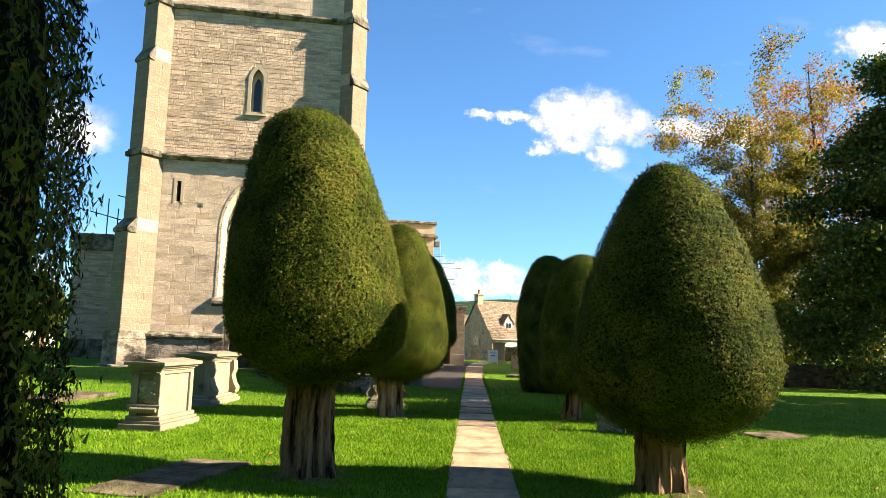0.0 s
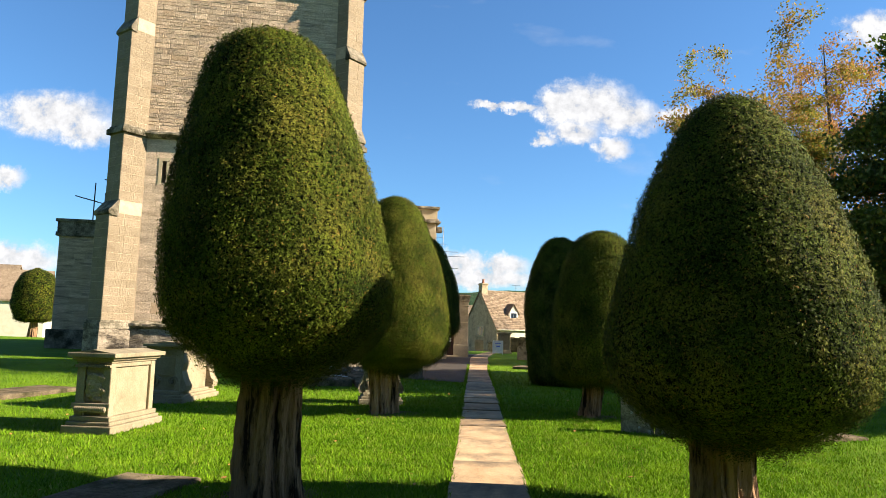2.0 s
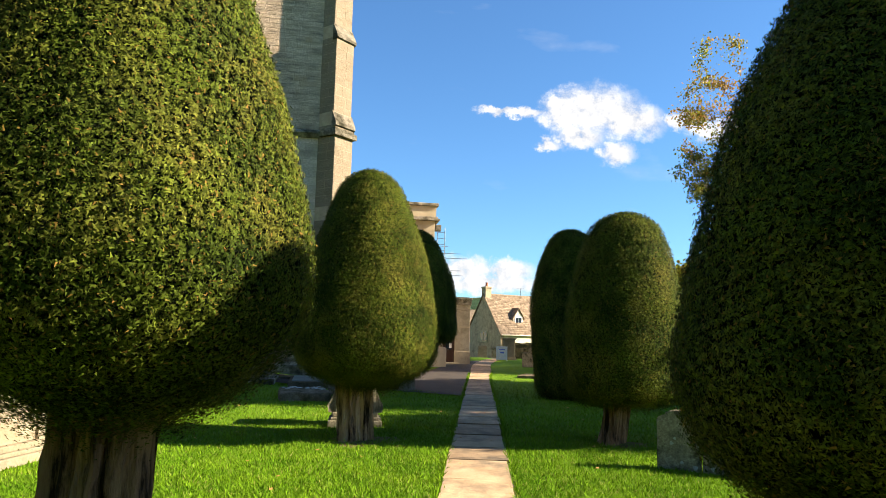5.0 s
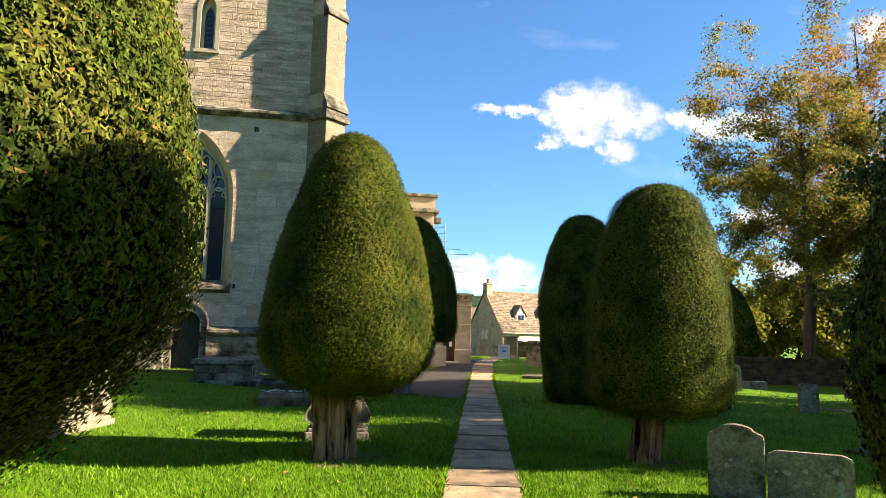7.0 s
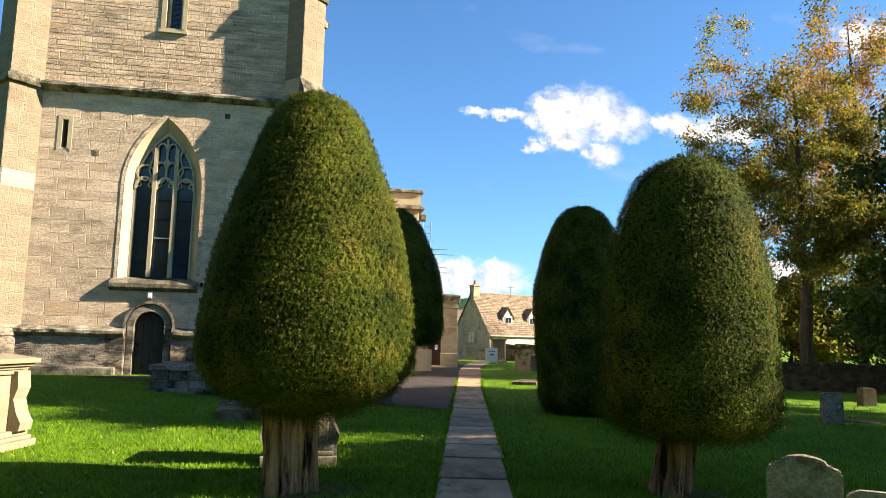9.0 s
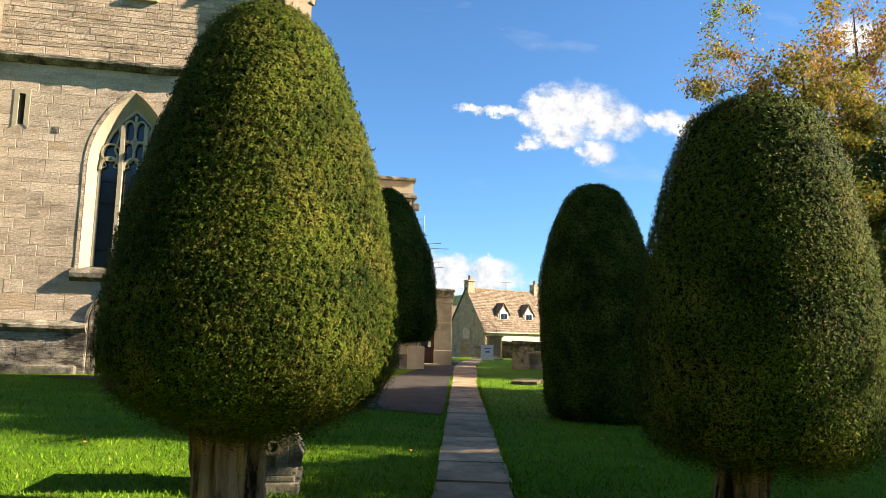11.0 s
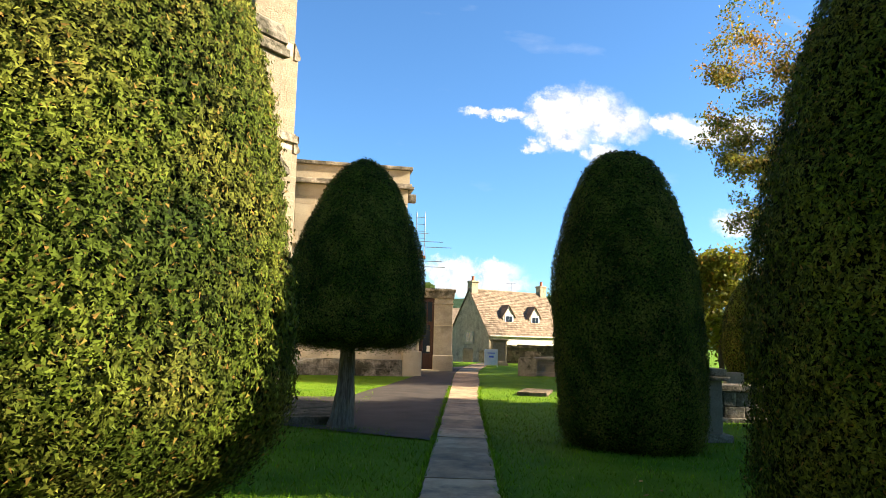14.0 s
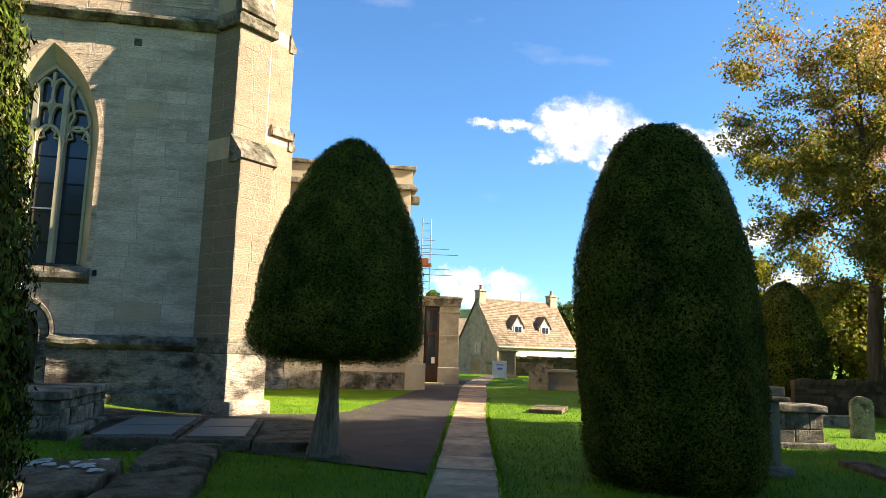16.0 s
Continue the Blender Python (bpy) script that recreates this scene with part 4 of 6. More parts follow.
def crown_mesh(name, profile, leaves, size, seed, lean=(0, 0), stray=0.02):
    rng = np.random.default_rng(seed)
    z, r = profile_radius(profile)
    zmid, zspan = z.min(), z.max() - z.min()
    seg = 72
    ang = np.arange(seg) * 2 * np.pi / seg
    ph = rng.uniform(0, 6.28, 8)

    def swell(a, zz):
        return 1 + 0.022 * np.sin(2 * a + ph[0] + zz) + 0.018 * np.sin(3 * a + ph[1] - 1.3 * zz) + 0.012 * np.sin(7 * a + ph[2] + 2.1 * zz) + 0.01 * np.sin(5 * zz + ph[3] + 2 * a)

    def shift(zz):
        k = (zz - zmid) / zspan
        return lean[0] * k, lean[1] * k
    vs, fs = [], []
    for zi, ri in zip(z, r):
        sx, sy = shift(zi)
        rad = np.maximum(ri * swell(ang, zi) - 0.055, 0.01) * (1 + rng.normal(0, 0.008, seg))
        vs.append(np.stack([np.cos(ang) * rad + sx, np.sin(ang) * rad + sy, np.full(seg, zi) + rng.normal(0, 0.006, seg)], 1))
    n = len(z)
    vs = np.concatenate(vs)
    for i in range(n - 1):
        for j in range(seg):
            fs.append((i * seg + j, i * seg + (j + 1) % seg, (i + 1) * seg + (j + 1) % seg, (i + 1) * seg + j))
    fs.append(tuple(range(seg))[::-1])
    fs.append(tuple((n - 1) * seg + j for j in range(seg)))
    core = mesh_of(name + "_core", vs, fs, M_YEWSHADE, True)
    # leaves, spread evenly over the surface
    ds = np.hypot(np.diff(z), np.diff(r))
    area = ds * (r[1:] + r[:-1]) / 2 + 1e-6
    # denser clumps
    band = rng.choice(len(area), leaves, p=area / area.sum())
    k = rng.random(leaves)
    lz, lr = z[band] + k * (z[band + 1] - z[band]), r[band] + k * (r[band + 1] - r[band])
    a = rng.uniform(0, 2 * np.pi, leaves)
    nr, nz = (z[band + 1] - z[band]) / ds[band], -(r[band + 1] - r[band]) / ds[band]
    normal = np.stack([np.cos(a) * nr, np.sin(a) * nr, nz], 1)
    at0 = np.stack([np.cos(a) * lr, np.sin(a) * lr, lz], 1)
    clump = np.zeros(leaves)
    for wave in range(26):
        way = rng.normal(0, 1, 3)
        way *= 2 * np.pi / (rng.uniform(0.028, 0.085) * np.linalg.norm(way))
        clump += np.sin(at0 @ way + rng.uniform(0, 6.28))
    clump *= 0.19
    depth = 0.012 - np.abs(rng.normal(0, 0.026, leaves)) + 0.019 * clump + np.where(rng.random(leaves) < 0.01, rng.uniform(0, stray * 2, leaves), 0)
    low = np.clip(1 - (lz - zmid) / (0.22 * zspan), 0, 1)
    depth += low * np.abs(rng.normal(0, 0.062, leaves))
    lr2 = lr * swell(a, lz)
    sx, sy = lean[0] * (lz - zmid) / zspan, lean[1] * (lz - zmid) / zspan
    p = np.stack([np.cos(a) * lr2 + sx, np.sin(a) * lr2 + sy, lz], 1) + normal * depth[:, None]
    d = np.cross(normal, rng.normal(0, 1, (leaves, 3)))
    d /= np.linalg.norm(d, axis=1)[:, None]
    d = d * 0.75 + normal * rng.uniform(-0.1, 0.4, leaves)[:, None] + np.array([0, 0, 0.12])
    d /= np.linalg.norm(d, axis=1)[:, None]
    side = np.cross(d, normal + rng.normal(0, 0.28, (leaves, 3)))
    side /= np.linalg.norm(side, axis=1)[:, None]
    ln = size * rng.uniform(0.6, 1.4, leaves)[:, None]
    w = ln * rng.uniform(0.17, 0.28, leaves)[:, None]
    quad = np.stack([p - d * ln * 0.4 - side * w, p - d * ln * 0.3 + side * w, p + d * ln * 0.6], 1).reshape(-1, 3)
    me = bpy.data.meshes.new(name + "_leaves")
    me.vertices.add(leaves * 3)
    me.vertices.foreach_set("co", quad.astype(np.float32).ravel())
    me.loops.add(leaves * 3)
    me.loops.foreach_set("vertex_index", np.arange(leaves * 3, dtype=np.int32))
    me.polygons.add(leaves)
    me.polygons.foreach_set("loop_start", np.arange(leaves, dtype=np.int32) * 3)
    me.update(calc_edges=True)
    me.materials.append(M_YEW)
    return core, me


def yew_trunk(h, r0, r1, seed, flare=0.25, bend=(0, 0), limbs=6, spread=0.5, foot=0.0):
    rng = random.Random(seed)
    ph = [rng.uniform(0, 6.28) for _ in range(6)]

    def wob(a, z):
        k = z / h
        return 1 + 0.14 * math.sin(3 * a + ph[0] + 1.3 * z) + 0.12 * math.sin(5 * a + ph[1] - 1.6 * z) - 0.3 * (1 - abs(math.sin(2.5 * a + ph[2] + 0.5 * z))) ** 4 + 0.05 * math.sin(14 * a + ph[3] + 0.9 * math.sin(4 * z)) + 0.035 * math.sin(23 * a + ph[5] - 1.2 * z) + flare * (1 - k) ** 4 * (0.6 + 0.4 * math.sin(5 * a + ph[4]))
    zs = [h * i / 20 - 0.08 for i in range(21)]
    bm = lathe([(z, (r0 + (r1 - r0) * (max(z, 0) / h)) * (1 - 0.08 * math.sin(math.pi * min(1, max(z, 0) / h)))) for z in zs], 72, wobble=wob)
    for v in bm.verts:
        k = max(0, v.co.z / h)
        v.co.x += bend[0] * k + foot * (1 - k) + 0.03 * math.sin(3 * k + ph[5])
        v.co.y += bend[1] * k
    rough_up(bm, 0.016, 11, seed)
    limb = bmesh.new()
    for i in range(limbs):
        a = 2 * math.pi * i / limbs + rng.uniform(-0.3, 0.3)
        s = spread * rng.uniform(0.7, 1.2)
        rr = r1 * rng.uniform(0.28, 0.45)
        p0 = Vector((bend[0] + math.cos(a) * r1 * 0.5, bend[1] + math.sin(a) * r1 * 0.5, h - 0.3))
        p1 = p0 + Vector((math.cos(a) * s * 0.4, math.sin(a) * s * 0.4, 0.22))
        p2 = p0 + Vector((math.cos(a) * s, math.sin(a) * s, 0.42 + rng.uniform(0, 0.2)))
        tube([p0, p1, p2], [rr, rr * 0.75, rr * 0.35], 8, limb)
    return bm, limb


def yew(x, y, profile, leaves, size, seed, trunk, label, lean=(0, 0), bark=None):
    t = thing("clipped_yew", pose(x, y, height(x, y)), label, "yew tree", "clipped yews along the path")
    core, lv = crown_mesh("yew", profile, leaves, size, seed, lean)
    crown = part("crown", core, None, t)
    part("foliage", lv, None, crown, "dense small clipped yew leaves")
    if trunk:
        bm, limb = yew_trunk(*trunk[:3], seed, **trunk[3])
        part("trunk", bm, bark or M_BARK, t, "fluted flaking brown yew trunk")
        part("limb", limb, bark or M_BARK, t)
        # a ring of bare needle litter at the foot
        r = trunk[1] * 2.2
        rng = random.Random(seed)
        bm = bmesh.new()
        c = bm.verts.new((0, 0, 0.035))
        ringv = []
        for i in range(40):
            a = i * math.pi / 20
            q = r * (1 + 0.25 * math.sin(3 * a + seed) + rng.uniform(-0.12, 0.12))
            ringv.append(bm.verts.new((math.cos(a) * q, math.sin(a) * q, height(x + math.cos(a) * q, y + math.sin(a) * q) - height(x, y) - 0.004)))
        for i in range(40):
            bm.faces.new((c, ringv[i], ringv[(i + 1) % 40]))
        part("litter", bm, M_EARTH, t, "bare brown earth and needles")
    return t


yew(-1.38, 8.05, [(1.0, 0.2), (1.1, 0.45), (1.27, 0.7), (1.48, 0.92), (1.75, 1.0), (2.12, 1.0), (2.77, 0.89), (3.43, 0.72), (3.9, 0.54), (4.08, 0.35), (4.14, 0.03)], 330000, 0.021, 11,
    (1.3, 0.25, 0.26, dict(flare=0.07, spread=0.55)), "clipped egg-shaped dark green yew on a thick brown trunk", (-0.22, 0))
yew(2.53, 7.75, [(0.55, 0.15), (0.72, 0.62), (0.98, 0.96), (1.29, 1.06), (1.95, 0.96), (2.55, 0.78), (3.05, 0.55), (3.34, 0.37), (3.48, 0.22), (3.54, 0.03)], 290000, 0.022, 12,
    (1.0, 0.25, 0.27, dict(flare=0.08, foot=-0.18, bend=(-0.14, 0), spread=0.6)), "clipped pear-shaped dark yew on a short brown trunk", (-0.06, 0))
yew(-0.86, 14.7, [(0.72, 0.15), (0.84, 0.5), (1.02, 0.87), (1.26, 1.01), (1.68, 1.0), (2.3, 0.89), (2.93, 0.74), (3.57, 0.5), (3.78, 0.37), (3.9, 0.2), (3.94, 0.03)], 460000, 0.019, 13,
    (1.05, 0.245, 0.25, dict(flare=0.15, foot=-0.17, bend=(-0.15, 0), spread=0.5, limbs=8)), "clipped egg-shaped sunlit yew on a split trunk", (-0.04, 0))
yew(2.92, 14.95, [(0.6, 0.2), (0.64, 0.64), (0.75, 0.83), (0.96, 0.88), (1.46, 0.89), (2.1, 0.82), (2.75, 0.665), (3.21, 0.48), (3.37, 0.26), (3.43, 0.03)], 260000, 0.022, 14,
    (0.9, 0.19, 0.2, dict(flare=0.15, foot=-0.22, bend=(-0.04, 0), spread=0.4)), "clipped rounded dark yew on a leaning trunk", (0.03, 0))
yew(-0.65, 23.5, [(1.34, 0.1), (1.34, 0.88), (1.42, 1.07), (1.55, 1.13), (1.75, 1.13), (2.32, 1.08), (3.11, 0.9), (3.91, 0.54), (4.15, 0.36), (4.3, 0.16), (4.35, 0.03)], 150000, 0.034, 15,
    (1.6, 0.14, 0.12, dict(flare=0.5, foot=-0.12, bend=(-0.06, 0), spread=0.5)), "clipped cone-shaped dark yew on a slim pale trunk", (0.11, 0), M_PALEBARK)
yew(3.5, 22.3, [(0.0, 0.5), (0.04, 0.85), (0.38, 1.0), (1.01, 1.06), (1.98, 1.08), (2.65, 1.0), (3.34, 0.82), (4.04, 0.5), (4.22, 0.28), (4.28, 0.03)], 190000, 0.034, 16,
    None, "clipped tall dark yew column reaching the ground", (-0.14, 0))
yew(-1.53, 0.72, [(0.2, 0.4), (0.5, 0.85), (1.0, 1.0), (1.9, 1.0), (2.8, 0.86), (3.6, 0.55), (4.0, 0.1)], 260000, 0.018, 17,
    (0.8, 0.25, 0.25, dict(flare=0.3)), "clipped dark green yew beside the path", (0, 0))
yew(13.7, 40.6, [(0.5, 0.4), (0.6, 1.15), (1.47, 1.42), (2.5, 1.4), (3.3, 1.2), (4.0, 0.88), (4.6, 0.4), (4.77, 0.03)], 40000, 0.08, 18,
    (0.9, 0.3, 0.3, dict(flare=0.2)), "clipped round-topped dark yew by the wall", (-0.1, 0))
yew(-33.6, 60, [(1.2, 0.6), (1.4, 1.4), (2.6, 1.75), (4.2, 1.6), (5.2, 1.1), (5.7, 0.1)], 16000, 0.1, 19, (2.0, 0.3, 0.3, dict(flare=0.2)), "clipped round yew far off by the houses")

yew(2.55, 1.0, [(0.4, 0.3), (0.7, 0.9), (1.3, 1.15), (2.2, 1.1), (3.4, 0.9), (4.4, 0.6), (5.0, 0.05)], 30000, 0.05, 20,
    (0.9, 0.25, 0.25, dict(flare=0.3)), "clipped pear-shaped dark yew beside the path", (0, 0))

# ---- large trees ----


def leaf_cloud(centres, per, spread, size, seed, mat, name):
    rng = np.random.default_rng(seed)
    c = np.repeat(np.array([tuple(v) for v in centres]), per, axis=0)
    n = len(c)
    p = c + rng.normal(0, 1, (n, 3)) * np.array(spread)
    d = rng.normal(0, 1, (n, 3)) + np.array([0, 0, -0.3])
    d /= np.linalg.norm(d, axis=1)[:, None]
    s = np.cross(d, rng.normal(0, 1, (n, 3)))
    s /= np.linalg.norm(s, axis=1)[:, None]
    ln = size * rng.uniform(0.6, 1.4, n)[:, None]
    quad = np.stack([p - d * ln * 0.5, p + s * ln * 0.3, p + d * ln * 0.5, p - s * ln * 0.3], 1).reshape(-1, 3)
    me = bpy.data.meshes.new(name)
    me.vertices.add(n * 4)
    me.vertices.foreach_set("co", quad.astype(np.float32).ravel())
    me.loops.add(n * 4)
    me.loops.foreach_set("vertex_index", np.arange(n * 4, dtype=np.int32))
    me.polygons.add(n)
    me.polygons.foreach_set("loop_start", np.arange(n, dtype=np.int32) * 4)
    me.update(calc_edges=True)
    me.materials.append(mat)
    return me


def grow(rng, start, direction, length, radius, depth, bm, tips, droop=0.0, split=3, wander=0.35, leafy=1):
    pts, rad, p, d = [start], [radius], Vector(start), Vector(direction).normalized()
    steps = 5
    for i in range(steps):
        d = (d + Vector((rng.gauss(0, wander), rng.gauss(0, wander), rng.gauss(0, wander) * 0.6 - droop)) * 0.35).normalized()
        p = p + d * length / steps
        pts.append(p.copy())
        rad.append(radius * (1 - 0.55 * (i + 1) / steps))
        if depth <= leafy:
            tips.append(p.copy())
    tube(pts, rad, 7 if radius > 0.1 else 5, bm)
    if depth > 0:
        for k in range(split):
            i = rng.choice((2, 3, 4, 5, 5))
            a = rng.uniform(0, 6.28)
            q = d.orthogonal().normalized()
            q.rotate(Matrix.Rotation(a, 3, d))
            grow(rng, pts[i], d * 0.75 + q * rng.uniform(0.5, 1.0), length * rng.uniform(0.55, 0.8), rad[i] * rng.uniform(0.5, 0.7), depth - 1, bm, tips, droop, split, wander, leafy)


def broadleaf(x, y, tall, trunk_r, first, seed, mat, per, size, label, category="tree", limbs=14, reach=7.0, spread=(0.55, 0.55, 0.4), droop=0.1, bare=0.0, name="tree", lean=(0.0, 0.0), lower=None, taper=0.75, turn=0.52):
    rng = random.Random(seed)
    t = thing(name, pose(x, y, height(x, y)), label, category)
    bm, tips = bmesh.new(), []
    pts = [(0, 0, -0.2)] + [(lean[0] * k + rng.gauss(0, 0.12), lean[1] * k + rng.gauss(0, 0.12), tall * 0.93 * k) for k in (0.12, 0.3, 0.5, 0.7, 0.85, 1.0)]
    tube(pts, [trunk_r * 1.35, trunk_r, trunk_r * 0.85, trunk_r * 0.6, trunk_r * 0.4, trunk_r * 0.22, trunk_r * 0.08], 12, bm)
    part("trunk", bm, M_DARKBARK, t)
    bm = bmesh.new()
    for i in range(limbs):
        k = first + (0.95 - first) * (i + rng.random()) / limbs
        a = i * 2.4 + rng.uniform(-0.4, 0.4)
        span = reach * (1 - ((k - first) / (1 - first)) ** 1.6 * taper) * rng.uniform(0.75, 1.1)
        up = 0.25 + 0.6 * k
        grow(rng, Vector((lean[0] * k, lean[1] * k, tall * 0.93 * k)), (math.cos(a), math.sin(a), up), span * 0.55, trunk_r * 0.26 * (1.15 - k), 2, bm, tips, droop, 3, 0.35, 2 if lower else 1)
    part("limb", bm, M_DARKBARK, t)
    if bare:
        tips = [p for p in tips if rng.random() > bare * ramp(tall * 0.6, tall, p.z)]
    if lower:
        low = [p for p in tips if p.z + rng.gauss(0, 2.2) < tall * turn]
        tips = [p for p in tips if p not in low]
        part("crown", leaf_cloud(low, int(per * 2.2), spread, size, seed + 1, lower, "crown"), None, t, "hanging green lower leaves")
    part("crown", leaf_cloud(tips, per, spread, size, seed, mat, "crown"), None, t)
    return t


broadleaf(21.2, 47.5, 19.5, 0.36, 0.24, 5, M_GOLDLEAF, 30, 0.17, "autumn tree with gold upper and green lower leaves", limbs=30, reach=6.0, bare=0.3, spread=(0.26, 0.26, 0.24), lean=(-0.4, 0), lower=M_TURNLEAF, taper=-0.3, turn=0.74)
broadleaf(32.0, 60.0, 29.0, 0.45, 0.3, 25, M_RUSTLEAF, 16, 0.22, "tall thinning tree with rust orange autumn leaves", limbs=28, reach=10.0, bare=0.75, spread=(0.4, 0.4, 0.3))
broadleaf(26.4, 37.5, 19.5, 0.6, 0.06, 6, M_GREENLEAF, 90, 0.25, "large dark green spreading tree", limbs=30, reach=8.6, spread=(0.7, 0.7, 0.22), droop=0.4)
broadleaf(20.0, 60.0, 8.6, 0.22, 0.15, 7, M_YELLEAF, 26, 0.3, "yellow-green young tree behind the churchyard wall", limbs=14, reach=4.0)
broadleaf(27.5, 62.0, 7.0, 0.22, 0.1, 8, M_YELLEAF, 26, 0.32, "golden autumn tree behind the churchyard wall", limbs=14, reach=4.5)
broadleaf(34.0, 60.0, 6.5, 0.22, 0.1, 9, M_YELLEAF, 26, 0.32, "golden autumn tree behind the churchyard wall", limbs=14, reach=4.5)
broadleaf(12.5, 78.0, 6.8, 0.25, 0.1, 10, M_GREENLEAF, 40, 0.3, "dark green tree behind the cottage", limbs=14, reach=3.2)
# the tree on the sunny side that throws the dappled shade
broadleaf(23.0, 23.6, 22.5, 0.4, 0.52, 21, M_GREENLEAF, 38, 0.42, "dark green churchyard tree that shades the lawn", limbs=24, reach=5.2, spread=(0.42, 0.42, 0.3))
broadleaf(25.0, 20.4, 18.6, 0.35, 0.3, 24, M_GREENLEAF, 12, 0.42, "thin green churchyard tree beside the lawn", limbs=16, reach=5.0)
broadleaf(16.5, 16.6, 9.4, 0.25, 0.15, 23, M_GREENLEAF, 26, 0.3, "small green churchyard tree beside the lawn", limbs=18, reach=4.8)

# ---- tombs and headstones ----


def ring_scroll(cx, cz, r, turns, w, y0, y1):
    pts = [(cx + r * (1 - 0.75 * k) * math.cos(2 * math.pi * turns * k), cz + r * (1 - 0.75 * k) * math.sin(2 * math.pi * turns * k)) for k in np.linspace(0, 1, 22)]
    return bar_along(pts, w, y0, y1)


def chest_tomb(m, w, l, h, label, carved=True, scroll=True, mat=M_TOMB):
    """A pedestal tomb, w across its end (x), l long (y), with stepped base and moulded top."""
    t = thing("chest_tomb", m, label, "tomb", "pedestal tombs")
    s = lambda k: (-w / 2 - k, w / 2 + k, -l / 2 - k, l / 2 + k)
    part("base", rough_up(boxes((*s(0.1), -0.12, 0.1), (*s(0.06), 0.1, 0.15), (*s(0.03), 0.15, 0.22), bevel=0.015), 0.006, 5), mat, t)
    part("body", rough_up(boxes((*s(-0.05), 0.2, h - 0.12), bevel=0.012), 0.004, 6), mat, t)
    part("frieze", boxes((*s(-0.02), h - 0.2, h - 0.14), bevel=0.012), mat, t)
    top = bmesh.new()
    for i, (k, a, b) in enumerate(((0.0, h - 0.14, h - 0.1), (0.04, h - 0.1, h - 0.06), (0.09, h - 0.06, h))):
        box(top, *s(k), a, b, 0.012)
    prism([(-w / 2 - 0.07, h), (w / 2 + 0.07, h), (0.0, h + 0.045)], -l / 2 - 0.07, l / 2 + 0.07, "y", top)
    part("top_slab", rough_up(top, 0.006, 4), mat, t, "moulded weathered tomb lid")
    for sx in (-1, 1):
        for sy in (-1, 1):
            part("corner_pilaster", boxes((sx * (w / 2 - 0.07) - 0.06, sx * (w / 2 - 0.07) + 0.06, sy * (l / 2 - 0.07) - 0.06, sy * (l / 2 - 0.07) + 0.06, 0.2, h - 0.14), bevel=0.015), mat, t)
    if carved:
        rng = random.Random(4)
        bm = bmesh.new()
        for i in range(16):
            x = -w / 2 + 0.05 + i * (w - 0.1) / 15
            lathe([(-0.05, 0.012), (-0.02, 0.026), (0.01, 0.024), (0.03, 0.008)], 8, bm, centre=(0, 0))
            for v in bm.verts[-32:]:
                v.co = Vector((v.co.x + x, v.co.y - l / 2 - 0.03, v.co.z + 0.33))
        box(bm, -w / 2 - 0.02, w / 2 + 0.02, -l / 2 - 0.03, -l / 2, 0.34, 0.4, 0.012)
        part("swag", bm, mat, t, "carved hanging drapery band")
        bm = bmesh.new()
        for i in range(26):
            x, z = rng.gauss(0.02, w * 0.16), rng.uniform(0.45, h - 0.32)
            r = rng.uniform(0.03, 0.075)
            g = bmesh.ops.create_icosphere(bm, subdivisions=2, radius=r)
            for v in g["verts"]:
                v.co = Vector((v.co.x * 1.3 + x, v.co.y * 0.55 - l / 2 + 0.03, v.co.z + z))
        part("relief", rough_up(bm, 0.025, 12), mat, t, "worn carved leaf relief")
        bm = bmesh.new()
        for i in range(22):
            box(bm, -w / 2 + i * w / 22, -w / 2 + i * w / 22 + w / 44, -l / 2 - 0.03, -l / 2 + 0.02, h - 0.2, h - 0.165)
        part("dentils", bm, mat, t)
    if scroll:
        for sx in (-1, 1):
            out = [(sx * (w / 2 - 0.06), 0.2), (sx * (w / 2 + 0.1), 0.22), (sx * (w / 2 + 0.12), 0.32), (sx * (w / 2 + 0.05), 0.44), (sx * (w / 2 + 0.0), 0.6), (sx * (w / 2 + 0.05), 0.74),
                   (sx * (w / 2 + 0.03), h - 0.16), (sx * (w / 2 - 0.06), h - 0.16)]
            for y in (-l / 2 + 0.02, l / 2 - 0.26):
                part("scroll", rough_up(prism(out, y, y + 0.24, "y"), 0.006, 6), mat, t, "carved stone side scroll")
        for cx in (-w * 0.27, w * 0.27):
            part("volute", ring_scroll(cx, 0.4, 0.1, 1.7, 0.025, -l / 2 - 0.005, -l / 2 + 0.06), mat, t)
        part("panel", boxes((-w * 0.3, w * 0.3, -l / 2 + 0.02, -l / 2 + 0.06, 0.5, h - 0.26), bevel=0.01), mat, t)
    return t


def at(x, y, turn=0, dz=0.0):
    return pose(x, y, height(x, y) + dz, 0, 0, turn)


chest_tomb(at(-4.66, 12.2, -6), 0.52, 1.2, 1.08, "honey limestone pedestal tomb with carved end and moulded lid", True, False)
chest_tomb(at(-5.15, 16.1, -5), 0.66, 1.5, 1.1, "grey limestone pedestal tomb with scrolled sides", False, True)
chest_tomb(at(-1.2, 16.3, 8), 0.66, 0.62, 0.9, "lichened limestone tomb with carved scroll sides behind the yew", False, True, M_LICHEN)
chest_tomb(at(4.45, 54.3, 0), 0.85, 1.3, 1.5, "tall sunlit pedestal tomb with a domed cap", False, False, M_TOMB)
chest_tomb(at(5.6, 42.5, -12), 1.2, 1.5, 0.78, "low limestone chest tomb with oval carved panels", False, True)


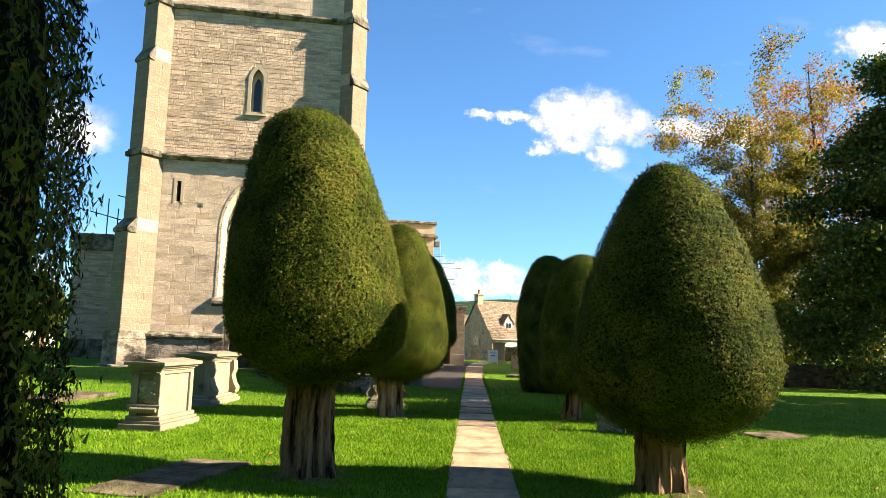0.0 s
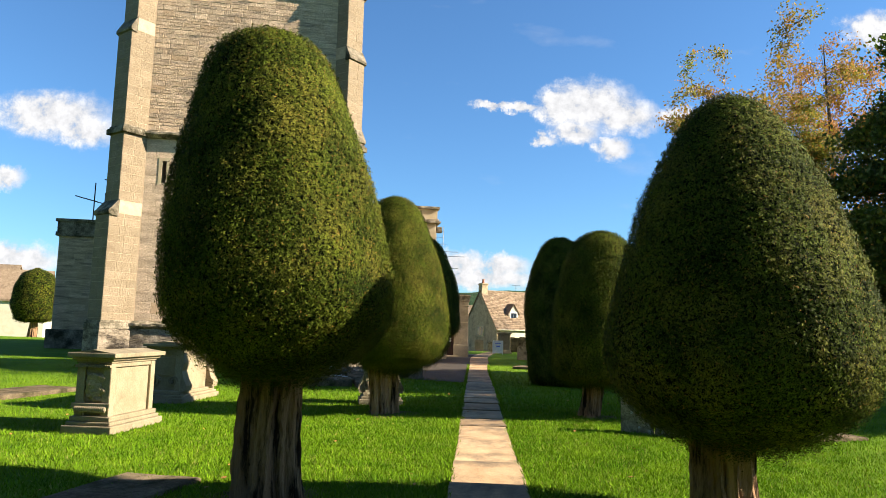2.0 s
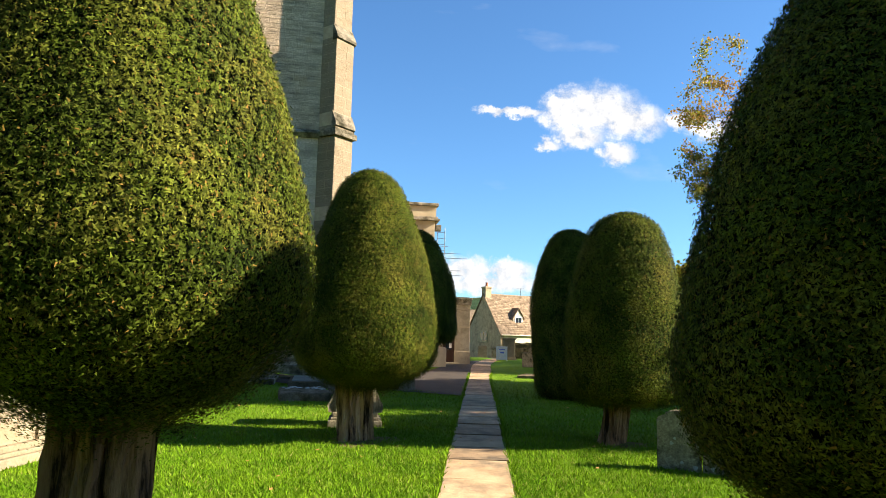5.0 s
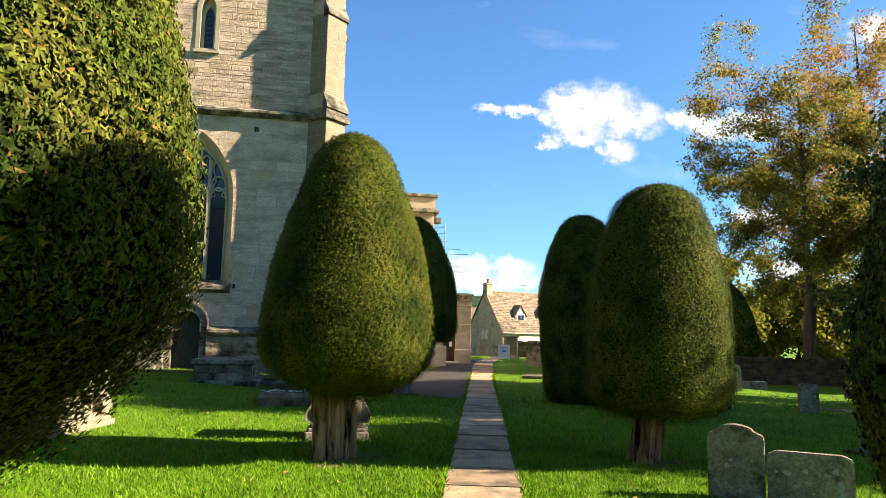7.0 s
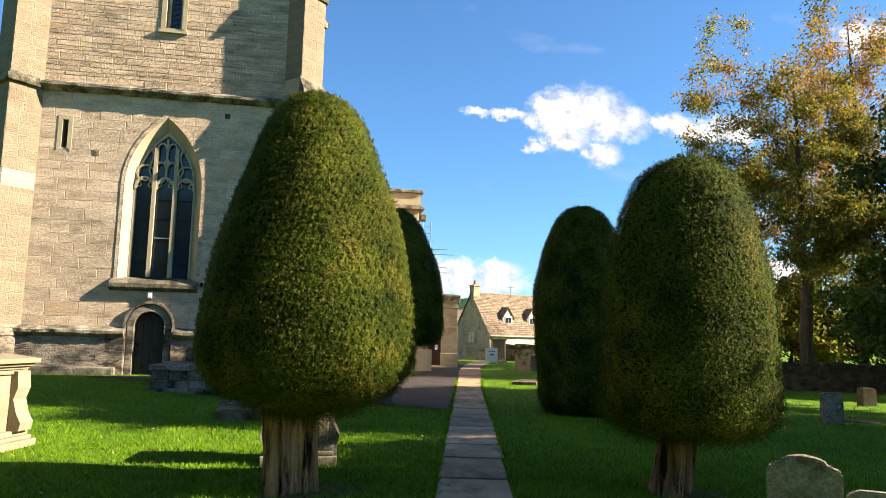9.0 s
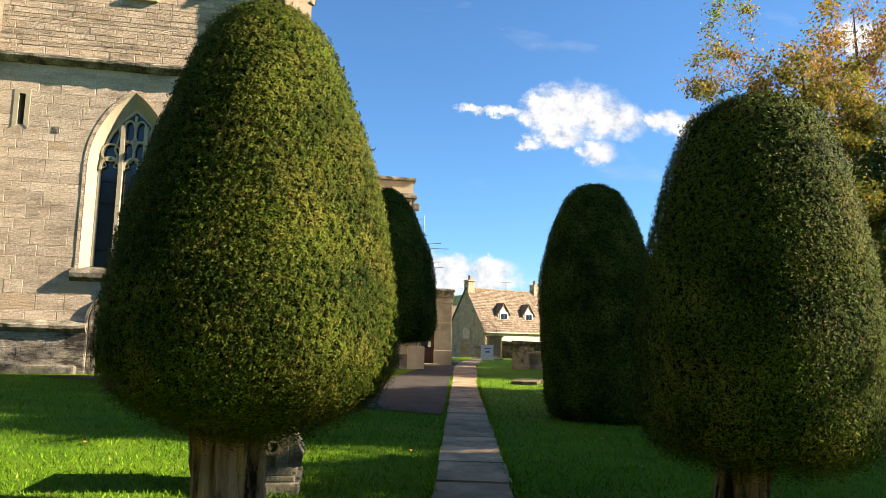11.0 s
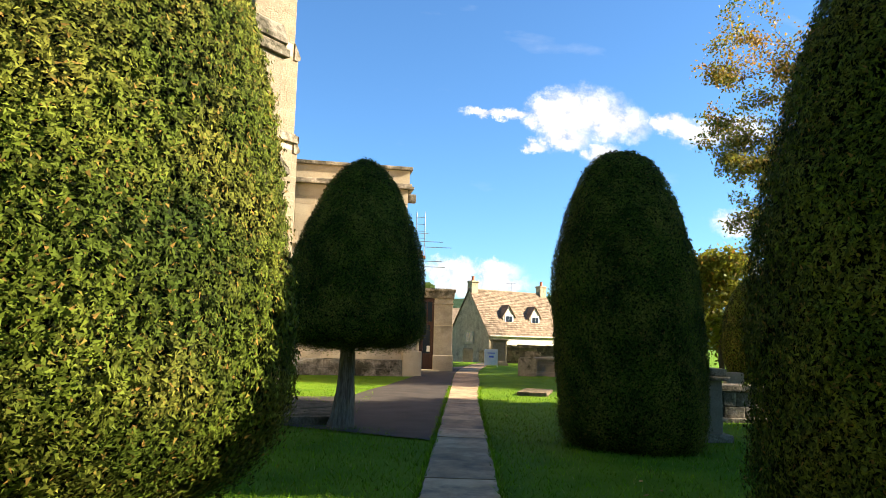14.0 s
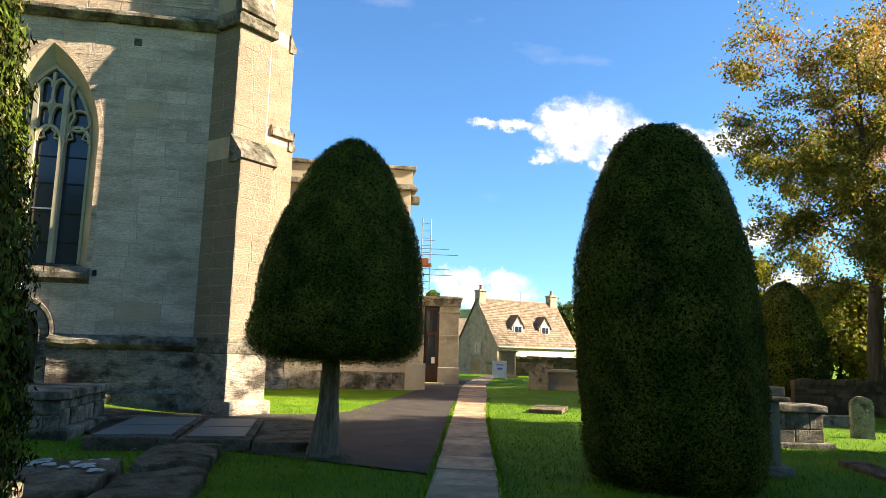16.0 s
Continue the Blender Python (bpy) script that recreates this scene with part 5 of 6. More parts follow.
def slab_tomb(x, y, w, l, h, turn, label, tablets=0, mat=M_LEDGER, rough=0.012, name="ledger_stone"):
    t = thing(name, at(x, y, turn), label, "ledger stone", "flat ledger stones")
    bm = boxes((-w / 2, w / 2, -l / 2, l / 2, -0.1, h), bevel=0.03)
    bmesh.ops.subdivide_edges(bm, edges=[e for e in bm.edges if e.calc_length() > 0.3], cuts=5, use_grid_fill=True)
    part("slab", rough_up(rough_up(bm, rough, 3, x), rough * 0.5, 9, y), mat, t)
    for i in range(tablets):
        y0 = -l / 2 + 0.15 + i * (l - 0.3) / tablets
        part("tablet", boxes((-w / 2 + 0.1, w / 2 - 0.1, y0 + 0.03, y0 + (l - 0.3) / tablets - 0.03, h - 0.02, h + 0.022), bevel=0.006), M_SLATE, t, "inset blue-grey slate tablet")
    return t


slab_tomb(-2.5, 25.0, 0.97, 2.75, 0.17, 10.6, "raised ledger stone with inset blue slate tablets", 2)
slab_tomb(-3.62, 24.93, 1.18, 2.75, 0.17, 10.6, "raised ledger stone with inset blue slate tablets", 2)
slab_tomb(-1.48, 25.05, 1.02, 2.65, 0.16, 10.6, "dark mossy raised ledger stone", 0)
slab_tomb(-2.3, 22.55, 0.8, 1.5, 0.15, 10, "cracked mossy ledger stone in the grass", 0, rough=0.05)
slab_tomb(-1.86, 20.6, 0.78, 1.8, 0.14, 10, "cracked mossy ledger stone in the grass", 0, rough=0.05)
broken = slab_tomb(-2.98, 20.85, 1.1, 1.9, 0.17, 14, "rough broken stone slab spotted with white lichen", 0, M_LEDGER, 0.07)
rngb = random.Random(6)
for i in range(16):
    r = rngb.uniform(0.03, 0.09)
    bm = lathe([(0.0, r), (0.012, r * 0.75)], 11, wobble=lambda a, zz: 1 + 0.3 * math.sin(3 * a + i) + 0.15 * math.sin(7 * a))
    bmesh.ops.translate(bm, verts=bm.verts, vec=(rngb.uniform(-0.45, 0.45), rngb.uniform(0.1, 0.85), 0.185))
    part("lichen", bm, M_LICHENSPOT, broken, "pale lichen patch")
slab_tomb(-2.8, 7.8, 0.8, 2.0, 0.035, -12, "flat worn grey ledger stone set in the lawn", 0)
slab_tomb(-8.5, 16.4, 1.1, 2.2, 0.08, -12, "flat pale ledger stone set in the lawn", 0)
slab_tomb(6.05, 13.1, 1.0, 0.7, 0.05, 20, "flat broken grey ledger stone in the grass", 0)
slab_tomb(6.3, 15.8, 1.0, 0.8, 0.05, 20, "flat broken grey ledger stone in the grass", 0)
slab_tomb(6.35, 22.75, 0.36, 2.6, 0.05, -8, "narrow flat grey ledger stone in the grass", 0)
slab_tomb(3.5, 32.0, 0.8, 1.6, 0.1, -15, "flat grey ledger stone beside the path", 0)
slab_tomb(8.9, 22.3, 1.3, 0.6, 0.035, -35, "flat grey ledger stone in the grass", 0)


def rubble_chest(x, y, w, l, h, turn, label, mat, seed):
    """A low tomb of squared rubble under a thick slab, on a rough footing."""
    t = thing("chest_tomb", at(x, y, turn), label, "tomb", "low chest tombs")
    rng = random.Random(seed)
    part("core", boxes((-w / 2 + 0.04, w / 2 - 0.04, -l / 2 + 0.04, l / 2 - 0.04, -0.1, h - 0.1)), mat, t)
    for turn_z, a, off in ((0, w / 2, l / 2), (90, l / 2, w / 2), (-90, l / 2, w / 2)):
        for u0, u1, z0, z1 in courses(-a, a, 0.08, h - 0.12, [], (0.22, 0.5), (0.16, 0.26), rng):
            bm = boxes((u0 + 0.006, u1 - 0.006, -off - rng.uniform(0, 0.02), -off + 0.12, z0 + 0.006, z1 - 0.006), bevel=0.015)
            m = Matrix.Rotation(radians(turn_z), 4, "Z")
            for v in bm.verts:
                v.co = m @ v.co
            part("stone", rough_up(bm, 0.012, 7, seed), mat, t)
    bm = boxes((-w / 2 - 0.06, w / 2 + 0.06, -l / 2 - 0.06, l / 2 + 0.06, h - 0.12, h), bevel=0.025)
    bmesh.ops.subdivide_edges(bm, edges=[e for e in bm.edges if e.calc_length() > 0.3], cuts=5, use_grid_fill=True)
    part("top_slab", rough_up(bm, 0.018, 4, seed), mat, t, "thick worn cover slab")
    part("footing", rough_up(boxes((-w / 2 - 0.1, w / 2 + 0.14, -l / 2 - 0.12, l / 2 + 0.1, -0.12, 0.09), bevel=0.03), 0.02, 4), mat, t)


rubble_chest(-5.52, 25.15, 1.4, 2.2, 0.6, 10, "low mossy chest tomb by the tower door", M_WEATHER, 51)
slab_tomb(-4.6, 26.6, 2.2, 0.7, 0.1, 10, "dark mossy stone kerb along the foot of the tower", 0, M_LEDGER, 0.05, "stone_kerb")
rubble_chest(6.5, 26.4, 1.4, 0.8, 0.7, 4, "low lichened rubble chest tomb in the grass", M_WEATHER, 53)
slab_tomb(10.2, 33.6, 4.2, 0.5, 0.2, -6, "long low stone kerb in the grass", 0, M_LICHEN, 0.03, "stone_kerb")


def headstone(m, w, h, d, shape, label, spots=0, mat=M_LICHEN, seed=1):
    t = thing("headstone", m, label, "headstone", "headstones")
    if shape == "shouldered":
        pts = [(-w / 2, -0.2), (-w / 2, h * 0.84), (-w * 0.44, h * 0.89), (-w * 0.37, h * 0.885)] + [(w * 0.33 * math.cos(a), h * 0.9 + h * 0.1 * math.sin(a)) for a in np.linspace(math.pi, 0, 10)] + [(w * 0.37, h * 0.885), (w * 0.44, h * 0.89), (w / 2, h * 0.84), (w / 2, -0.2)]
    elif shape == "flat":
        pts = [(-w / 2, -0.2), (-w / 2, h * 0.93), (-w * 0.4, h), (w * 0.4, h), (w / 2, h * 0.93), (w / 2, -0.2)]
    else:
        pts = [(-w / 2, -0.2), (-w / 2, h * 0.8)] + [(-w / 2 * math.cos(a), h * 0.8 + h * 0.2 * math.sin(a)) for a in np.linspace(0.2, math.pi - 0.2, 9)] + [(w / 2, h * 0.8), (w / 2, -0.2)]
    bm = prism(pts, -d / 2, d / 2, "y")
    bmesh.ops.bevel(bm, geom=bm.edges[:], offset=0.012, segments=2, affect="EDGES")
    part("stone", rough_up(bm, 0.008, 7, seed), mat, t)
    if spots:
        rng = random.Random(seed)
        for i in range(spots):
            r = rng.uniform(0.008, 0.03)
            u, z = rng.uniform(-w * 0.42, w * 0.42), rng.uniform(0.02, h * 0.72)
            bm = lathe([(0, r), (0.004, r * 0.7)], 9, wobble=lambda a, zz: 1 + 0.25 * math.sin(3 * a + i))
            for v in bm.verts:
                v.co = Vector((v.co.x + u, -d / 2 - v.co.z - 0.003, v.co.y + z))
            part("lichen", bm, M_LICHENSPOT, t, "pale lichen patch")
    return t


headstone(at(3.11, 13.05, -28, 0), 0.5, 0.7, 0.1, "shouldered", "shouldered grey headstone with lichen", 5, seed=2)
headstone(at(3.66, 12.76, -28, 0), 0.7, 0.5, 0.1, "flat", "low broad headstone spotted with white lichen", 26, seed=3)
headstone(at(7.95, 21.4, 5), 0.42, 0.6, 0.12, "flat", "small weathered grey headstone", 6, seed=4)
headstone(at(8.95, 27.9, -5), 0.42, 0.8, 0.12, "round", "small lichened grey headstone", 3, seed=5)
headstone(at(12.3, 27.5, 5), 0.42, 0.5, 0.25, "flat", "small dark headstone near the wall", 0, M_WALLSTONE, seed=7)
headstone(at(3.0, 62, 4, 0.1), 0.7, 0.9, 0.12, "flat", "sunlit headstone before the cottage", 0, M_TOMB, 8)
headstone(at(3.9, 60, 4, 0.1), 0.5, 0.7, 0.12, "round", "headstone before the cottage", 0, M_LICHEN, 9)
headstone(at(4.5, 59, 4, 0.1), 0.5, 0.6, 0.12, "round", "headstone before the cottage", 0, M_LICHEN, 10)
headstone(at(4.5, 41.5, -10), 0.75, 0.75, 0.14, "flat", "broad lichened headstone in front of the chest tomb", 0, M_LICHEN, 11)
headstone(at(5.0, 43.4, -10), 0.7, 1.0, 0.14, "flat", "broad lichened headstone beside the path", 0, M_LICHEN, 12)
headstone(at(-34, 50, 0), 2.6, 1.3, 0.9, "flat", "large grey table tomb far off by the houses", 0, M_LICHEN, 13)
headstone(at(11.6, 38.2, 8), 0.7, 0.85, 0.3, "flat", "upright pale headstone beneath the far yew", 0, M_TOMB, 15)

# pale pillar of a pedestal tomb behind the tall yew
PED = thing("pedestal_tomb", at(4.98, 23.3), "pale stone pedestal tomb with a moulded cap", "tomb")
part("base", boxes((-0.5, 0.22, -0.4, 0.4, -0.1, 0.12), bevel=0.02), M_LICHEN, PED)
part("body", boxes((-0.42, 0.1, -0.3, 0.3, 0.12, 0.92), bevel=0.02), M_TOMB, PED)
part("cap", boxes((-0.5, 0.2, -0.38, 0.38, 0.92, 0.98), (-0.46, 0.16, -0.34, 0.34, 0.98, 1.1), bevel=0.02), M_LICHEN, PED)

# white notice board on the grass
SIGN = thing("notice_board", at(3.8, 51.5), "white folding notice board on the grass", "sign")
part("board", boxes((-0.36, 0.36, -0.02, 0.02, 0.08, 0.95), bevel=0.01), M_WHITE, SIGN, "white sign panel")
part("print", boxes((-0.12, 0.14, -0.026, -0.02, 0.5, 0.6)), M_BLUEINK, SIGN)
part("print", boxes((-0.2, 0.2, -0.026, -0.02, 0.72, 0.77)), M_BLUEINK, SIGN)
part("back_board", boxes((-0.36, 0.36, 0.3, 0.34, 0.08, 0.9), bevel=0.01), M_WHITE, SIGN)
for sx in (-0.34, 0.34):
    part("leg", boxes((sx - 0.02, sx + 0.02, -0.03, 0.02, 0, 0.95)), M_WHITE, SIGN)

# ---- unseen dark belt behind, added to cut the low sky light ----


def make_belt():
    bm = bmesh.new()
    rows = []
    for k, r in enumerate((30, 27, 27.5, 33)):
        row = []
        for i in range(61):
            a = radians(140 + 185 * i / 60)
            z = (-0.5, 0.5, 11, 16)[k] + (2.5 * noise.noise(Vector((i * 0.35, k, 0))) if k > 1 else 0)
            q = r + 1.5 * noise.noise(Vector((i * 0.5, k * 3, 5)))
            row.append(bm.verts.new((math.cos(a) * q, math.sin(a) * q + 4, z)))
        rows.append(row)
    for a, b in zip(rows, rows[1:]):
        for i in range(60):
            bm.faces.new((a[i], a[i + 1], b[i + 1], b[i]))
    ob = part("woodland_edge", bm, M_SKYBLOCK)
    tagged(ob, "unseen dark belt added to block low sky light", "woodland", kind="structure")


make_belt()

# ---- walls beyond ----


def dry_wall(name, x0, y0, x1, y1, h, thick, seed, label):
    ln = math.hypot(x1 - x0, y1 - y0)
    t = thing(name, pose(x0, y0, min(height(x0, y0), height(x1, y1)), 0, 0, math.degrees(math.atan2(y1 - y0, x1 - x0))), label, "wall", kind="structure")
    part("core", boxes((0, ln, 0.04, thick - 0.04, -0.2, h)), M_WALLSTONE, t)
    rng = random.Random(seed)
    lay_blocks(t, list(courses(0, ln, 0, h, [], (0.18, 0.5), (0.07, 0.16), rng)), lambda u, z: False, 0.04, rng, Matrix.Translation((0, 0.04, 0)), mat=M_WALLSTONE)
    bm, u = bmesh.new(), 0.0
    while u < ln:
        w = rng.uniform(0.14, 0.3)
        box(bm, u, u + w - 0.02, -0.05, thick + 0.05, h, h + rng.uniform(0.1, 0.2))
        u += w
    tagged(part("coping", rough_up(bm, 0.02, 5), M_WALLSTONE, t), kind="stuff")


dry_wall("wall_east", 12.9, 38.6, 40, 33.5, 1.05, 0.5, 31, "dark mossy dry stone boundary wall")
dry_wall("wall_south", 5.3, 57.5, 14.5, 58.5, 1.4, 0.5, 32, "dry stone wall before the cottage garden")

# ---- cottage ----
COT = thing("cottage", pose(4.75, 66, 0, 0, 0, 33), "honey stone cottage with stone-tiled roof and dormers", "house")
GW, EH, RH, LEN = 5.2, 1.84, 5.33, 7.8      # gable width, eave and ridge heights, length
PITCH = math.atan2(RH - EH, GW / 2)
part("gable_wall", prism([(0.0, -1.2), (0.0, EH), (GW / 2, RH), (GW, EH), (GW, -1.2)], 0.0, 0.4, "x"), M_COTTAGE, COT, "rubble stone gable wall")
part("gable_wall", prism([(0.0, -1.2), (0.0, EH), (GW / 2, RH), (GW, EH), (GW, -1.2)], LEN - 0.4, LEN, "x"), M_COTTAGE, COT)
part("front_wall", boxes((0.4, LEN - 0.4, 0.0, 0.4, -1.2, EH)), M_LIME, COT, "pale lime-washed front wall")
part("back_wall", boxes((0.4, LEN - 0.4, GW - 0.4, GW, -1.2, EH)), M_LIME, COT)


def tiled_slope(parent, m, length, slope, seed):
    """Courses of stone tiles on a slope: u along the eave, v up it; courses shrink towards the ridge."""
    rng = random.Random(seed)
    vs, fs, v = [], [], -0.12
    while v < slope:
        k = v / slope
        h = 0.22 - 0.09 * k
        u = -0.1 - rng.uniform(0, 0.2)
        while u < length + 0.05:
            w = rng.uniform(0.14, 0.3)
            a, b, lift = max(u, -0.1), min(u + w - 0.015, length + 0.1), rng.uniform(0, 0.015)
            if b > a + 0.03:
                n = len(vs)
                for x, y, z in ((a, v, 0.05 + lift), (b, v, 0.05 + lift), (b, v + h * 1.3, 0.02), (a, v + h * 1.3, 0.02), (a, v, 0.02), (b, v, 0.02)):
                    vs.append(m @ Vector((x, y, z)))
                fs += [(n, n + 1, n + 2, n + 3), (n + 4, n + 5, n + 1, n)]
            u += w
        v += h
    roof = part("roof", prism([(-0.1, -0.1), (length + 0.1, -0.1), (length + 0.1, slope), (-0.1, slope)], 0.0, 0.03, "z", m=m), M_ROOF, parent, "brown stone-tiled roof slope")
    tagged(part("roof_tiles", mesh_of("roof_tiles", vs, fs, M_ROOF), None, roof), kind="stuff")


SL = math.hypot(RH - EH, GW / 2)
tiled_slope(COT, Matrix.Translation((0, -0.05, EH)) @ Matrix.Rotation(PITCH, 4, "X"), LEN, SL, 41)
tiled_slope(COT, Matrix.Translation((LEN, GW + 0.05, EH)) @ Matrix.Rotation(math.pi, 4, "Z") @ Matrix.Rotation(PITCH, 4, "X"), LEN, SL, 42)
part("ridge", tube([(-0.1, GW / 2, RH + 0.04), (LEN + 0.1, GW / 2, RH + 0.04)], [0.1, 0.1], 8), M_ROOF, COT)
part("gutter", tube([(0, -0.16, EH - 0.08), (LEN, -0.16, EH - 0.08)], [0.05, 0.05], 8), M_LIME, COT)
for x in (0.3, LEN - 0.35):
    ch = part("chimney", boxes((x - 0.32, x + 0.32, GW / 2 - 0.3, GW / 2 + 0.3, RH - 0.6, RH + 0.75), (x - 0.38, x + 0.38, GW / 2 - 0.36, GW / 2 + 0.36, RH + 0.62, RH + 0.7), bevel=0.02), M_COTTAGE, COT, "stone chimney stack")
    part("chimney_pot", lathe([(RH + 0.75, 0.13), (RH + 1.05, 0.1), (RH + 1.07, 0.13), (RH + 1.12, 0.12)], 12, centre=(x, GW / 2)), M_BRICKRED, ch)
for x in (2.5, 5.2):
    d = part("dormer", prism([(-0.55, 0), (-0.55, 0.75), (0, 1.5), (0.55, 0.75), (0.55, 0)], 0.75, 1.9, "y", m=Matrix.Translation((x, 0, EH + 0.75))), M_LIME, COT, "gabled dormer")
    for sx in (-1, 1):
        part("dormer_roof", prism([(sx * 0.66, 0.62), (0, 1.56), (0, 1.64), (sx * 0.74, 0.62)], 0.65, 2.0, "y", m=Matrix.Translation((x, 0, EH + 0.75))), M_ROOF, d)
    part("window_frame", boxes((x - 0.4, x + 0.4, 0.7, 0.75, EH + 0.85, EH + 1.6)), M_WHITE, d, "white dormer window frame")
    for k in range(2):
        part("pane", boxes((x - 0.32 + k * 0.34, x - 0.02 + k * 0.34, 0.685, 0.7, EH + 0.95, EH + 1.5)), M_GLASS, d)
gw = part("window", boxes((-0.06, 0.0, 1.9, 3.0, 1.1, 2.15)), M_DRESSED, COT, "stone mullioned gable window")
for y in (2.05, 2.5):
    part("pane", boxes((-0.07, -0.06, y, y + 0.34, 1.25, 2.0)), M_GLASS, gw)
part("aerial", tube([(4.2, GW / 2, RH), (4.2, GW / 2, RH + 0.8)], [0.015] * 2, 5), M_IRON, COT)
part("aerial", tube([(3.7, GW / 2, RH + 0.75), (4.7, GW / 2, RH + 0.8)], [0.012] * 2, 5), M_IRON, COT)



def far_house(x, y, z, w, d, h, ridge, turn, label, chimney=True):
    t = thing("far_house", pose(x, y, z, 0, 0, turn), label, "house", "far houses")
    part("wall", boxes((0, w, 0, d, -3, h)), M_LIME, t)
    for y0, y1 in ((-0.2, d / 2), (d + 0.2, d / 2)):
        part("roof", prism([(y0, h - 0.1), (y1, ridge), (y1, ridge + 0.15), (y0, h + 0.08)], -0.2, w + 0.2, "x"), M_ROOF, t)
    part("gable_wall", prism([(0, h), (d / 2, ridge), (d, h)], 0, 0.3, "x"), M_COTTAGE, t)
    part("gable_wall", prism([(0, h), (d / 2, ridge), (d, h)], w - 0.3, w, "x"), M_COTTAGE, t)
    if chimney:
        part("chimney", boxes((0.2, 0.9, d / 2 - 0.35, d / 2 + 0.35, ridge - 0.8, ridge + 1.0), bevel=0.02), M_BRICKRED, t)
    for k in range(3):
        win = part("window", boxes((w * (0.2 + 0.3 * k) - 0.4, w * (0.2 + 0.3 * k) + 0.4, -0.03, 0.0, h - 1.6, h - 0.5)), M_WHITE, t)
        part("pane", boxes((w * (0.2 + 0.3 * k) - 0.32, w * (0.2 + 0.3 * k) + 0.32, -0.04, -0.03, h - 1.52, h - 0.58)), M_GLASS, win)


far_house(-52, 74, 0, 10, 6, 3.6, 6.9, 20, "distant cream cottages with brown roofs and a brick chimney")
far_house(-64, 84, 0, 12, 6, 4.6, 8.2, 10, "distant cream cottages with brown roofs and a brick chimney")
far_house(-1.5, 88, -0.5, 6, 5, 3.4, 5.2, 0, "distant slate-roofed cottage behind the church", False)


def make_hill():
    bm = bmesh.new()
    xs, ys = np.linspace(-900, 1200, 90), np.linspace(330, 1100, 26)
    rows = []
    for y in ys:
        k = (y - 330) / 770
        row = []
        for x in xs:
            top = 34 + 5 * math.sin(x / 210 + 0.6) + 3 * math.sin(x / 80)
            z = top * ramp(0, 0.55, k) * (y / 620) - 6 + 5 * noise.noise(Vector((x / 26, y / 26, 0))) * ramp(0.1, 0.3, k)
            row.append(bm.verts.new((x, y, z)))
        rows.append(row)
    for a, b in zip(rows, rows[1:]):
        for i in range(len(xs) - 1):
            bm.faces.new((a[i], a[i + 1], b[i + 1], b[i]))
    ob = part("backdrop", bm, M_HILL)
    ob.data.shade_smooth()
    tagged(ob, "distant dark wooded hillside", "hill", kind="structure")


make_hill()

# ---- lawn blades, litter ----


def on_hard(x, y):
    p = path_left(y)
    if p - 0.01 < x < p + path_width(y) + 0.01:
        return True
    return y > 22.5 and -0.75 + 0.0 * y < x < p and not (x < 0.1 and y < 23.6)


def make_blades():
    rng = np.random.default_rng(77)
    pts = []
    for n, (cx, cy, sx, sy), ln in ((270000, (0.5, 10.5, 3.6, 3.4), 0.03), (95000, (0.0, 19.0, 7.0, 7.0), 0.042)):
        x, y = rng.normal(cx, sx, n), rng.normal(cy, sy, n)
        pts += [(a, b, ln) for a, b in zip(x, y) if b > -8 and not on_hard(a, b)]
    # a fringe along the edges of the path
    for n in range(9000):
        y = rng.uniform(5, 34)
        s = rng.random() < 0.5
        pts.append((path_left(y) + (rng.normal(-0.02, 0.02) if s else path_width(y) + rng.normal(0.02, 0.02)), y, 0.05))
    p = np.array([(a, b, height(a, b)) for a, b, _ in pts])
    ln = np.array([c for _, _, c in pts]) * rng.uniform(0.5, 1.5, len(pts))
    n = len(p)
    lean = rng.normal(0, 0.55, (n, 2))
    tip = p + np.stack([lean[:, 0] * ln, lean[:, 1] * ln, ln], 1)
    a = rng.uniform(0, np.pi, n)
    w = ln * rng.uniform(0.08, 0.16, n) + 0.0015
    side = np.stack([np.cos(a) * w, np.sin(a) * w, np.zeros(n)], 1)
    tri = np.stack([p - side, p + side, tip], 1).reshape(-1, 3)
    me = bpy.data.meshes.new("grass")
    me.vertices.add(n * 3)
    me.vertices.foreach_set("co", tri.astype(np.float32).ravel())
    me.loops.add(n * 3)
    me.loops.foreach_set("vertex_index", np.arange(n * 3, dtype=np.int32))
    me.polygons.add(n)
    me.polygons.foreach_set("loop_start", np.arange(n, dtype=np.int32) * 3)
    me.update(calc_edges=True)
    me.materials.append(M_BLADE)
    tagged(new("grass", me), "short mown green grass blades", "grass", kind="stuff")


make_blades()


